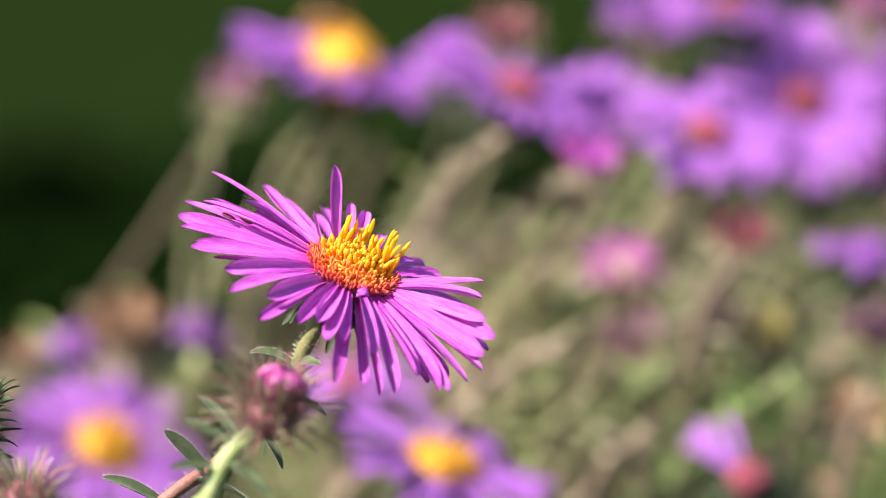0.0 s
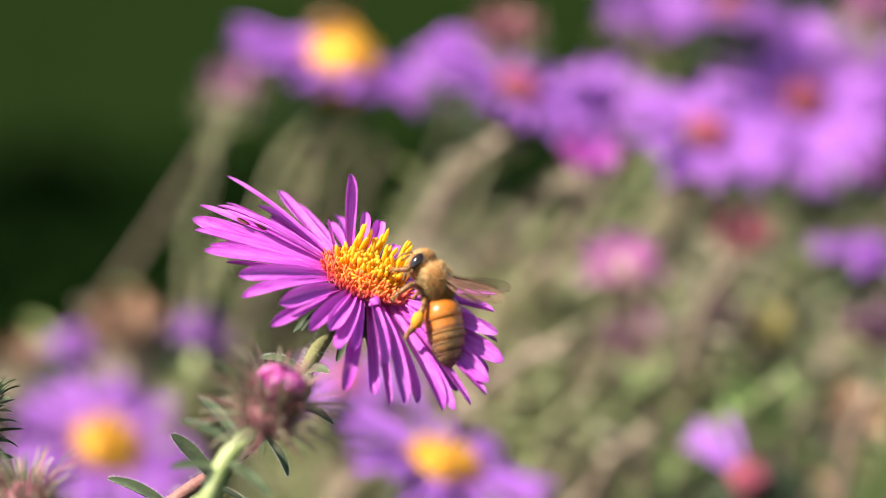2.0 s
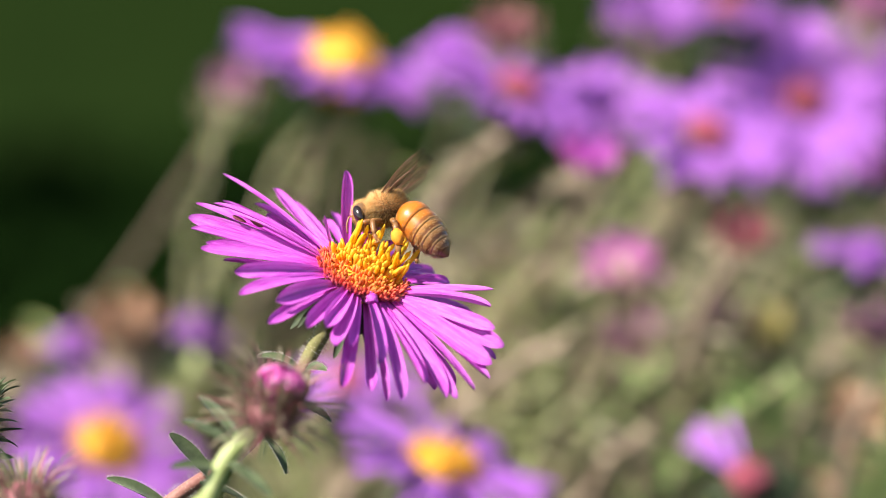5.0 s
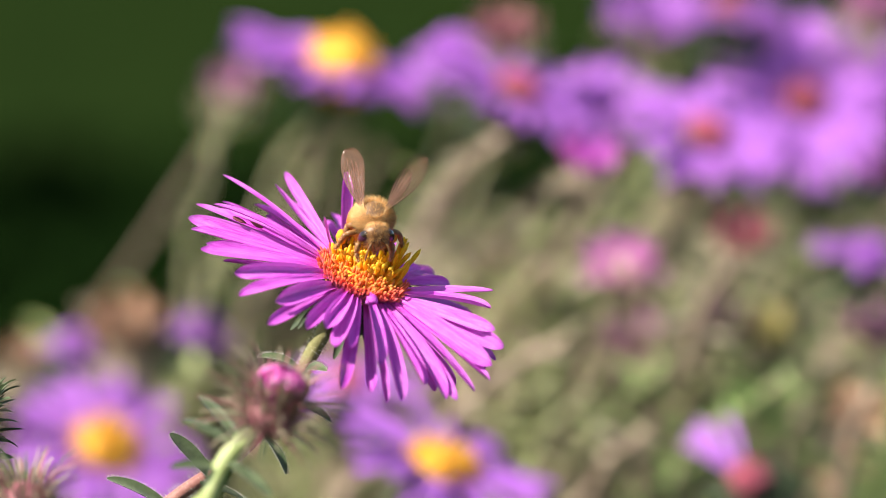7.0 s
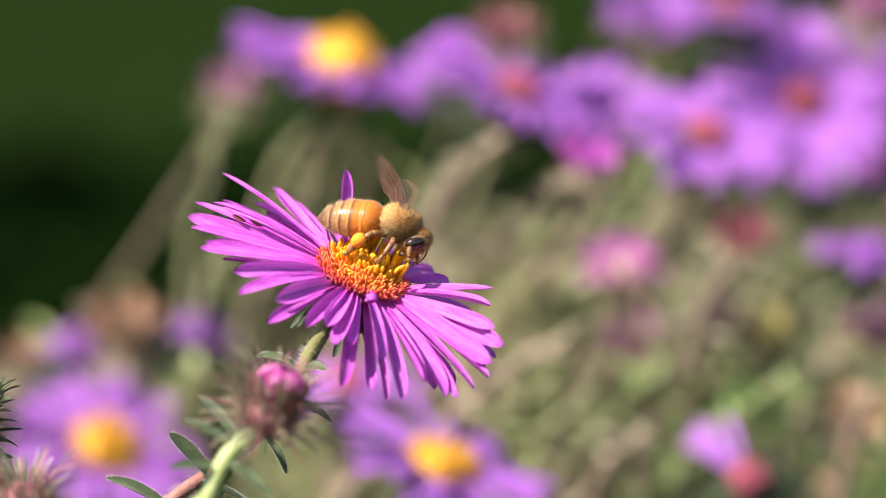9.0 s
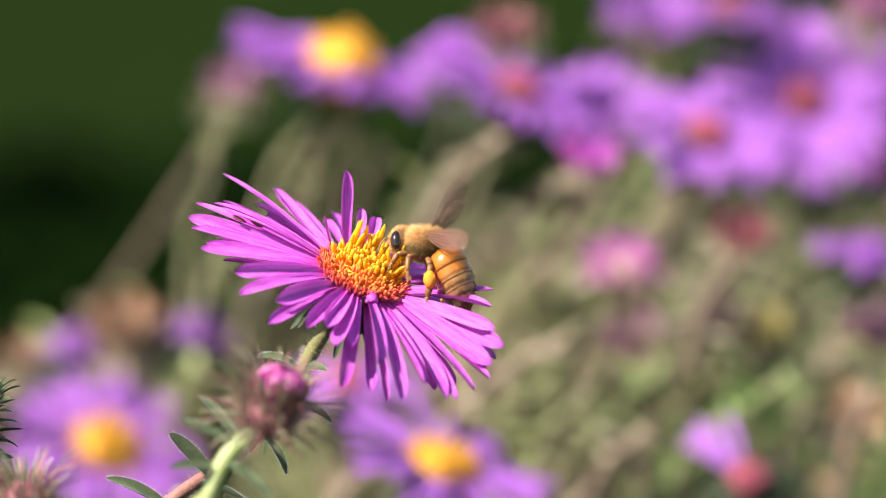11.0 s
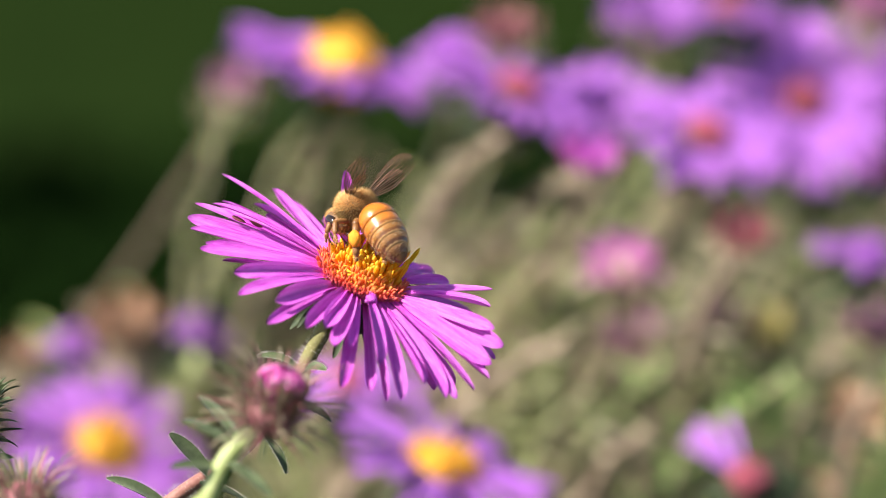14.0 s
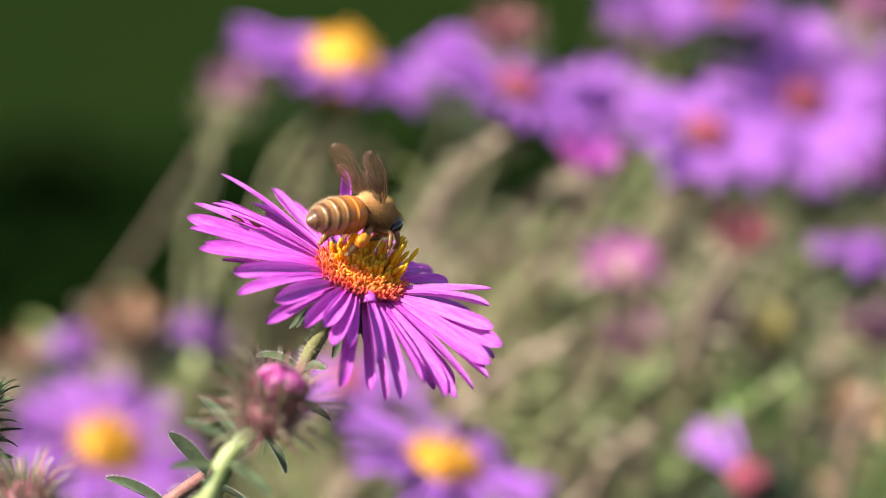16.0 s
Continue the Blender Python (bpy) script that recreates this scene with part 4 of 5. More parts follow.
near_bud((-0.0173, 0.3692, 0.8327), (0.296, -0.167, 0.940), [(-0.0203, 0.3696, 0.8282), (-0.0225, 0.3693, 0.8260), (-0.0245, 0.3687, 0.8218), *to_ground((-0.0262, 0.3688, 0.8154), (-0.10, 0.37, 0.0))], 1.05,
         [((-0.0219, 0.3695, 0.8273), (-0.0274, 0.3718, 0.8297), 1.7, 30), ((-0.0231, 0.3692, 0.8251), (-0.0283, 0.3672, 0.8255), 1.8, 25), ((-0.0223, 0.3683, 0.8258), (-0.0177, 0.3648, 0.8228), 1.8, 20), ((-0.0211, 0.3734, 0.8265), (-0.0262, 0.3801, 0.8308), 1.5, 25)],
         1.0, 300, "closed pink aster bud with spiky purplish bracts", True, 290, 6.4, PALE_STEM)
near_bud((-0.0530, 0.3938, 0.8283), (0.152, 0.036, 0.988), [(-0.0541, 0.3921, 0.8159), *to_ground((-0.0560, 0.3928, 0.8061), (-0.12, 0.41, 0.0))], 0.9,
         [((-0.0530, 0.3928, 0.8208), (-0.0475, 0.3929, 0.8214), 1.6, 30)], 1.5, 301, "spiky grey-green aster bud at the bed's edge", False, 130, 2.2, STEM, 2.2, (GREEN, GREEN, BUD_BRACT, GREEN, BRACT))
near_bud((-0.0439, 0.3708, 0.8224), (0.000, -0.112, 0.994), [(-0.0444, 0.3700, 0.8170), *to_ground((-0.0465, 0.3767, 0.8068), (-0.09, 0.39, 0.0))], 0.9,
         [], 1.0, 302, "closed aster bud with pinkish brown bracts", False, 170, 5.5, RED_STEM)

# stalks that lean over between the flowers: tip, a place lower down, thickness, paints, leaves and their length
def leaning_stalk(tip, low, thick, stem, leaf, leaves, size, seed):
    rng = random.Random(seed)
    tip, low = Vector(tip), Vector(low)
    base = Vector((low.x + (low.x - tip.x) * 2.4, low.y + 0.06, 0.0))
    thing = new("aster_stalk")
    thing.matrix_basis = Matrix.Translation(base)
    bulge = (low - tip).length * 0.05
    far = low + (low - tip) * 0.8
    places = [far.lerp(base, t) for t in (1.0, 0.5, 0.22, 0.09, 0.03)] + [far, low, low.lerp(tip, 0.5) + Vector((-bulge, 0, bulge)), tip]
    line = [p - base for p in curve_points(places, 6)]
    bm = bmesh.new()
    tube(bm, line, (thick * 1.3 * MM, thick * 0.8 * MM), 7)
    part("stem", bm, stem, thing)
    bm = bmesh.new()
    foliage(bm, line, leaves, rng, size * MM, 0.62, 0.22)
    part("foliage", bm, leaf, thing, kind="stuff")
    dry = leaf in (DRY_LEAF, WITHERED)
    tagged(thing, "dry pinkish brown aster stalk leaning over" if dry else "fresh green leafy aster shoot in the bed" if leaf == FRESH else "leafy olive aster stalk between the flowers", "plant stalk", "aster stalks in the bed")


for k, row in enumerate((
        ((-0.0319, 0.5576, 0.8439), (-0.0370, 0.5658, 0.8305), 0.7, STEM, FOLIAGE, 12, 6),
        ((0.0096, 0.5471, 0.8406), (-0.0043, 0.5547, 0.8230), 1.2, DRY_STEM, DRY_LEAF, 28, 6),
        ((0.0014, 0.5662, 0.8331), (-0.0085, 0.5745, 0.8203), 0.7, STEM, FOLIAGE, 8, 6),
        ((0.0191, 0.5329, 0.8115), (-0.0003, 0.5408, 0.7962), 1.3, DRY_STEM, DRY_LEAF, 30, 7),
        ((0.0164, 0.5757, 0.8288), (0.0061, 0.5832, 0.8107), 1.0, DRY_STEM, DRY_LEAF, 22, 7),
        ((-0.0203, 0.5773, 0.8405), (-0.0309, 0.5849, 0.8226), 0.7, STEM, DRY_LEAF, 6, 7),
        ((-0.0347, 0.5647, 0.8225), (-0.0390, 0.5723, 0.8050), 0.8, STEM, FOLIAGE, 14, 7),
        ((0.0445, 0.5346, 0.8241), (0.0371, 0.5423, 0.8065), 1.0, DRY_STEM, DRY_LEAF, 22, 7),
        ((0.0632, 0.5220, 0.8058), (0.0597, 0.5297, 0.7889), 1.2, DRY_STEM, WITHERED, 24, 6),
        ((0.0364, 0.5760, 0.8311), (0.0278, 0.5839, 0.8152), 0.9, STEM, FOLIAGE, 26, 8),
        ((0.0198, 0.5547, 0.8230), (0.0086, 0.5624, 0.8057), 1.0, DRY_STEM, DRY_LEAF, 24, 7),
        ((0.0309, 0.5637, 0.8155), (0.0178, 0.5712, 0.7969), 1.0, STEM, FOLIAGE, 26, 8),
        ((0.0432, 0.5758, 0.8293), (0.0347, 0.5832, 0.8107), 1.0, DRY_STEM, DRY_LEAF, 20, 7),
        ((0.0560, 0.5746, 0.8212), (0.0468, 0.5822, 0.8033), 1.0, STEM, FOLIAGE, 26, 8),
        ((0.0588, 0.5546, 0.8222), (0.0550, 0.5625, 0.8066), 0.9, STEM, FRESH, 22, 8),
        ((0.0521, 0.5321, 0.8057), (0.0436, 0.5407, 0.7954), 1.0, STEM, FRESH, 34, 8),
        ((0.0575, 0.5511, 0.7978), (0.0505, 0.5597, 0.7872), 0.9, STEM, FRESH, 24, 8),
        ((0.0341, 0.5421, 0.8056), (0.0260, 0.5507, 0.7944), 0.9, STEM, FRESH, 26, 7),
        ((0.0160, 0.5418, 0.8031), (0.0067, 0.5502, 0.7909), 0.9, STEM, FOLIAGE, 26, 7),
        ((0.0304, 0.5212, 0.8000), (0.0216, 0.5296, 0.7881), 1.0, DRY_STEM, DRY_LEAF, 20, 7),
        ((0.0420, 0.6583, 0.8420), (0.0363, 0.6661, 0.8256), 0.9, STEM, FOLIAGE, 30, 10),
        ((0.0666, 0.5630, 0.8102), (0.0614, 0.5708, 0.7942), 1.0, STEM, FOLIAGE, 26, 8),
        ((0.0070, 0.5845, 0.8198), (-0.0041, 0.5926, 0.8054), 1.0, DRY_STEM, DRY_LEAF, 22, 8),
        ((0.0288, 0.5950, 0.8222), (0.0178, 0.6025, 0.8038), 1.0, STEM, FOLIAGE, 26, 8),
        ((0.0216, 0.5317, 0.8032), (0.0134, 0.5400, 0.7903), 0.9, STEM, FOLIAGE, 20, 7),
        ((0.0384, 0.5432, 0.8133), (0.0286, 0.5511, 0.7978), 1.0, DRY_STEM, DRY_LEAF, 18, 7),
        ((0.0128, 0.5536, 0.8152), (0.0014, 0.5619, 0.8022), 1.0, DRY_STEM, DRY_LEAF, 20, 7),
        ((0.0488, 0.5536, 0.8152), (0.0407, 0.5617, 0.8013), 0.8, STEM, FOLIAGE, 20, 7),
        ((0.0124, 0.5551, 0.8261), (0.0050, 0.5635, 0.8137), 0.9, DRY_STEM, DRY_LEAF, 34, 7),
        ((0.0184, 0.5651, 0.8256), (0.0096, 0.5734, 0.8122), 0.9, STEM, FOLIAGE, 34, 7),
        ((0.0102, 0.5544, 0.8213), (0.0014, 0.5629, 0.8093), 0.8, DRY_STEM, DRY_LEAF, 30, 7),
        ((0.0220, 0.5641, 0.8181), (0.0133, 0.5725, 0.8059), 0.8, STEM, FOLIAGE, 34, 7),
        ((0.0152, 0.5443, 0.8210), (0.0075, 0.5526, 0.8083), 0.9, DRY_STEM, FOLIAGE, 30, 6),
        ((0.0419, 0.5312, 0.7998), (0.0350, 0.5396, 0.7877), 0.8, STEM, FRESH, 20, 7),
        ((-0.0379, 0.5520, 0.8039), (-0.0418, 0.5649, 0.7880), 0.9, STEM, FOLIAGE, 34, 8),
        ((-0.0326, 0.5723, 0.8050), (-0.0378, 0.5804, 0.7905), 0.9, DRY_STEM, DRY_LEAF, 34, 7),
        ((-0.0449, 0.5717, 0.8000), (-0.0466, 0.5796, 0.7850), 0.9, STEM, FOLIAGE, 30, 7))):
    leaning_stalk(*row, 800 + k)

# thin ones behind the main flower
for k in range(26):
    away = BED.uniform(0.58, 0.70)
    if k < 4:
        tip = Vector((BED.uniform(-0.016, -0.004) * away / 0.4, away, 0.9 - 0.1392 * away + BED.uniform(0.006, 0.014) * away / 0.4))
    else:
        tip = Vector((BED.uniform(-0.003, 0.014) * away / 0.4, away, 0.9 - 0.1392 * away + BED.uniform(-0.008, 0.007) * away / 0.4))
    low = tip + Vector((-0.012 * BED.uniform(0.5, 0.9), 0.004, -0.014))
    leaning_stalk(tip, low, BED.uniform(0.4, 0.7), DRY_STEM if k % 2 else STEM, DRY_LEAF if k % 3 == 1 and k > 6 else FOLIAGE, 4 if k < 4 else 18, BED.uniform(4.5, 6.5), 1000 + k)

# more of them all through the bed: dry ones, olive ones, and fresh ones low down
for k in range(80):
    u, v, away = BED.random(), BED.random(), BED.uniform(0.57, 0.68)
    v = max(v, 0.6 - u)
    tip = Vector(((0.002 + 0.05 * u) * away / 0.4, away, 0.9 - 0.1392 * away + (0.006 - 0.033 * v) * away / 0.4))
    reach = BED.uniform(0.010, 0.018)
    low = tip + Vector((-reach * BED.uniform(0.5, 0.95), 0.004, -reach))
    pick = BED.random()
    leaf = FRESH if pick < 0.15 + 0.5 * v * u else DRY_LEAF if pick > 0.72 else FOLIAGE
    leaning_stalk(tip, low, BED.uniform(0.5, 0.9), DRY_STEM if k % 2 else STEM, leaf, 26, BED.uniform(4.5, 7.0), 900 + k)

# the leafy stalks that fill the bed behind
for k in range(84):
    u, v = BED.uniform(0.08, 1.0), BED.uniform(0.0, 1.0) ** 0.8
    v = 0.2 + 0.8 * v if u > 0.45 else v
    v = min(1.0, max(v + 0.75 * max(0.0, 0.5 - u), 0.75 - 1.3 * u))
    away = 0.62 + 0.26 * BED.random()
    tip = ((-0.02 + 0.125 * u) * away / 0.4, away, 0.9 - 0.1392 * away + (0.026 - 0.055 * v) * away / 0.4 - 0.012 * max(0.0, 0.4 - u))
    tagged(stalk(root_below(tip, 0.25), tip, 0.12, 90, 400 + k, (STEM, DRY_STEM)[k % 2], FRESH if v > 0.6 and u > 0.4 and k % 3 else (DRY_LEAF if k % 3 == 1 else FOLIAGE), size=9 * MM, slope=0.8),
           "leafy olive aster stalk in the bed", "plant stalk", "aster stalks in the bed")
for k in range(42):
    away = 0.95 + 0.45 * BED.random()
    tip = ((0.006 + 0.056 * BED.random()) * away / 0.4, away, 0.9 - 0.1392 * away + (0.000 - 0.027 * BED.random()) * away / 0.4)
    tagged(stalk(root_below(tip, 0.15), tip, 0.07, 60, 600 + k, (STEM, DRY_STEM)[k % 2], FRESH if k % 4 == 0 else FOLIAGE, 1.0 * MM, 20 * MM),
           "leafy olive aster stalk at the back of the bed", "plant stalk", "aster stalks in the bed")
for k in range(9):
    u = BED.random()
    away = 0.54 + 0.2 * BED.random()
    tip = ((-0.056 + 0.055 * u) * away / 0.4, away, 0.9 - 0.1392 * away - (0.013 + 0.02 * BED.random()) * away / 0.4)
    tagged(stalk(root_below(tip, 0.2), tip, 0.08, 40, 500 + k, (STEM, DRY_STEM)[k % 2], FOLIAGE, slope=0.7), "leafy olive aster stalk in the bed", "plant stalk", "aster stalks in the bed")

bee, bee_abdomen, bee_head, bee_wings, bee_legs = build_bee()
# a second one visits the tall aster behind; its wings are half raised
for (side, name), wing in bee_wings.items():
    across = 1 if side == "left" else -1
    wing.matrix_basis = facing(Vector((0.3, 1.1 * across, 1.1)) * BODY, (-0.75, 0.45 * across, 0.5), (-0.4, 0.2 * across, -0.9))
visitor = tagged(copy_thing(bee, Matrix()), "second golden honeybee, foraging on a violet aster and flying off", "bee")


# ---- what moves ----
def motions():
    # the aster's branch sways about its fork, and its head gives a little
    sway = [(0, 0.00), (0.5, -0.34), (1, 1.63), (1.5, 1.34), (2, 1.77), (2.5, 1.54), (3, 1.39), (3.5, 1.27), (4, 1.29), (6.5, 1.23), (7, 1.32), (7.5, 1.24), (8, 1.19), (8.5, 1.26), (9, 1.19), (11.5, 1.35), (12, 1.45), (12.5, 1.39), (13, 1.28), (13.5, 0.91), (14, 1.22), (14.5, 1.11), (15, 1.22), (15.5, 0.91), (16, 1.10)]
    walk(aster, [(t, Matrix.Translation(PIVOT) @ Matrix.Rotation(radians(a), 4, AXIS)) for t, a in sway])
    nod = [(0, 0.00, -0.00), (0.5, -0.05, 0.02), (1, 0.00, -0.15), (1.5, 0.03, -0.02), (2, 0.13, 0.04), (2.5, 0.10, 0.07), (3, 0.12, 0.10), (3.5, 0.10, 0.09), (4, 0.13, 0.15), (6.5, 0.07, 0.07), (7, 0.07, 0.04), (7.5, 0.04, 0.01), (8, 0.07, 0.05), (8.5, 0.05, 0.02), (9, 0.13, 0.18), (11.5, 0.11, 0.09), (12, 0.10, 0.03), (12.5, 0.05, -0.03), (13, 0.10, 0.09), (13.5, 0.05, 0.06), (14, 0.08, 0.09), (14.5, 0.06, 0.05), (15, 0.05, 0.03), (15.5, 0.04, 0.03), (16, 0.07, 0.07)]
    walk(aster_head, [(t, Matrix.Translation(Vector((1.000, 0.000, 0.000)) * x * MM + Vector((0.000, 0.139, 0.990)) * y * MM) @ HEAD) for t, x, y in nod])

    # petals give under the bee
    press = ((0.0, 0), (0.5, 0), (0.65, 1.2), (0.8, 1.3), (1.0, 1.0), (1.6, 0.9), (2.0, 0.8), (3.0, 0.7), (3.5, 0.35), (4.0, 0), (11.0, 0), (11.5, 0.7), (12.2, 0.5), (12.6, 0), (16.0, 0))
    lift = ((0.0, 0), (5.2, 0), (6.2, 1), (7.2, 1), (7.7, 0), (16.0, 0))
    for k, most, when in ((20, -13, press), (21, -6, press), (22, -5, press), (23, -7, press), (24, -7, press), (25, -8, press), (26, -6, press), (2, 11, lift), (1, 3, lift)):
        petal, foot, d, roll = aster_petals[k]
        side = Vector((0, 0, 1)).cross(d).normalized()
        walk(petal, [(t, facing(foot, Matrix.Rotation(radians(-most * v), 3, side) @ d, (0, -roll, 1))) for t, v in when])

    # the bee flies in, lands and walks round the disc
    walk(bee, [
    (0.0, facing((0.0269, 0.3888, 0.8070), (-0.983, 0.122, 0.136), (0.136, -0.012, 0.991))),
    (0.1, facing((0.0237, 0.3899, 0.8144), (-0.983, 0.122, 0.136), (0.136, -0.012, 0.991))),
    (0.2, facing((0.0178, 0.3908, 0.8212), (-0.995, 0.103, 0.006), (0.005, -0.012, 1.000))),
    (0.3, facing((0.0112, 0.3882, 0.8311), (-0.974, 0.127, 0.185), (0.191, 0.037, 0.981))),
    (0.4, facing((0.0076, 0.3869, 0.8363), (-0.958, 0.089, 0.273), (0.276, 0.034, 0.960))),
    (0.5, facing((0.0021, 0.3864, 0.8399), (-0.958, 0.089, 0.273), (0.276, 0.034, 0.960))),
    (0.6, facing((-0.0006, 0.3865, 0.8405), (-0.834, 0.077, 0.547), (0.550, 0.016, 0.835))),
    (0.7, facing((-0.0004, 0.3873, 0.8391), (-0.652, 0.204, 0.731), (0.745, -0.007, 0.667))),
    (0.8, facing((-0.0007, 0.3872, 0.8381), (-0.652, 0.204, 0.731), (0.745, -0.007, 0.667))),
    (0.9, facing((-0.0004, 0.3874, 0.8397), (-0.429, 0.224, 0.875), (0.886, -0.085, 0.456))),
    (1.0, facing((0.0005, 0.3879, 0.8397), (-0.380, 0.227, 0.897), (0.908, -0.096, 0.409))),
    (1.5, facing((-0.0011, 0.3892, 0.8412), (-0.363, 0.229, 0.903), (0.893, -0.193, 0.407))),
    (2.0, facing((-0.0008, 0.3893, 0.8416), (-0.340, 0.253, 0.905), (0.925, -0.210, 0.317))),
    (2.6, facing((-0.0008, 0.3894, 0.8424), (-0.380, 0.333, 0.862), (0.900, -0.175, 0.377))),
    (3.0, facing((-0.0009, 0.3900, 0.8438), (-0.500, 0.374, 0.780), (0.820, -0.129, 0.557))),
    (3.5, facing((-0.0016, 0.3913, 0.8453), (-0.767, 0.382, 0.515), (0.553, -0.012, 0.833))),
    (4.0, facing((-0.0046, 0.3929, 0.8467), (-0.849, 0.435, 0.300), (0.394, 0.141, 0.908))),
    (4.2, facing((-0.0056, 0.3935, 0.8476), (-0.864, 0.464, 0.195), (0.308, 0.182, 0.934))),
    (4.8, facing((-0.0059, 0.4000, 0.8483), (-0.781, 0.619, -0.087), (0.137, 0.306, 0.942))),
    (5.3, facing((-0.0071, 0.3997, 0.8486), (-0.859, -0.485, -0.163), (-0.138, -0.087, 0.987))),
    (5.8, facing((-0.0077, 0.3989, 0.8486), (-0.362, -0.914, -0.185), (0.007, -0.201, 0.980))),
    (6.3, facing((-0.0080, 0.3937, 0.8486), (0.10, -0.92, -0.38), (0.06, -0.38, 0.92))),
    (6.5, facing((-0.0080, 0.3936, 0.8484), (0.14, -0.90, -0.40), (0.08, -0.40, 0.91))),
    (7.0, facing((-0.0077, 0.3936, 0.8481), (0.18, -0.87, -0.45), (0.10, -0.44, 0.88))),
    (7.6, facing((-0.0067, 0.3945, 0.8474), (0.429, -0.834, -0.347), (0.225, -0.274, 0.935))),
    (8.0, facing((-0.0056, 0.3949, 0.8468), (0.638, -0.707, -0.303), (0.232, -0.199, 0.952))),
    (8.15, facing((-0.0055, 0.3950, 0.8466), (0.680, -0.653, -0.333), (0.273, -0.195, 0.942))),
    (8.5, facing((-0.0041, 0.3953, 0.8462), (0.799, -0.458, -0.389), (0.382, -0.114, 0.917))),
    (9.0, facing((-0.0047, 0.3954, 0.8472), (0.923, -0.230, -0.309), (0.314, -0.016, 0.949))),
    (9.2, facing((-0.0043, 0.3955, 0.8476), (0.946, -0.145, -0.291), (0.301, 0.052, 0.952))),
    (9.8, facing((-0.0031, 0.3994, 0.8465), (0.777, 0.601, -0.189), (0.071, 0.215, 0.974))),
    (10.4, facing((-0.0023, 0.3976, 0.8456), (0.050, 0.997, 0.064), (0.102, -0.068, 0.992))),
    (10.9, facing((-0.0020, 0.3969, 0.8452), (-0.836, 0.528, 0.151), (0.269, 0.153, 0.951))),
    (11.3, facing((-0.0021, 0.3921, 0.8446), (-0.994, 0.110, 0.006), (-0.021, -0.244, 0.970))),
    (11.5, facing((-0.0033, 0.3922, 0.8449), (-0.994, 0.110, 0.006), (-0.021, -0.244, 0.970))),
    (11.7, facing((-0.0038, 0.3923, 0.8458), (-0.993, 0.113, 0.028), (-0.001, -0.245, 0.969))),
    (12.0, facing((-0.0045, 0.3924, 0.8464), (-0.992, 0.116, 0.049), (0.019, -0.247, 0.969))),
    (12.5, facing((-0.0058, 0.3924, 0.8471), (-0.964, 0.189, 0.190), (0.135, -0.268, 0.954))),
    (12.8, facing((-0.0063, 0.3930, 0.8480), (-0.973, 0.183, 0.138), (0.088, -0.257, 0.962))),
    (13.1, facing((-0.0072, 0.3935, 0.8485), (-0.958, 0.282, 0.048), (0.011, -0.132, 0.991))),
    (13.5, facing((-0.0097, 0.3948, 0.8492), (-0.868, 0.474, -0.149), (-0.093, 0.139, 0.986))),
    (14.0, facing((-0.0096, 0.3958, 0.8490), (-0.774, 0.618, -0.138), (0.011, 0.232, 0.973))),
    (14.3, facing((-0.0100, 0.3968, 0.8491), (-0.636, 0.762, 0.121), (0.182, -0.004, 0.983))),
    (14.5, facing((-0.0097, 0.3970, 0.8489), (-0.510, 0.795, 0.330), (0.250, -0.240, 0.938))),
    (14.7, facing((-0.0092, 0.3978, 0.8491), (-0.151, 0.944, 0.293), (0.099, -0.281, 0.955))),
    (14.9, facing((-0.0090, 0.3978, 0.8493), (-0.121, 0.960, 0.251), (0.100, -0.240, 0.966))),
    (15.2, facing((-0.0090, 0.3978, 0.8494), (-0.121, 0.966, 0.230), (0.080, -0.221, 0.972))),
    (15.5, facing((-0.0088, 0.3967, 0.8487), (0.171, 0.983, 0.065), (0.000, -0.066, 0.998))),
    (15.8, facing((-0.0081, 0.3967, 0.8484), (0.585, 0.810, -0.032), (0.103, -0.035, 0.994))),
    (16.0, facing((-0.0077, 0.3967, 0.8484), (0.746, 0.662, -0.073), (0.165, -0.078, 0.983))),
    ])
    # the second bee turns on its flower, flies off over the bed and settles on the lawn
    lawn = 0.03 * noise.noise(Vector((0.81, 0.81, 0))) - 0.02
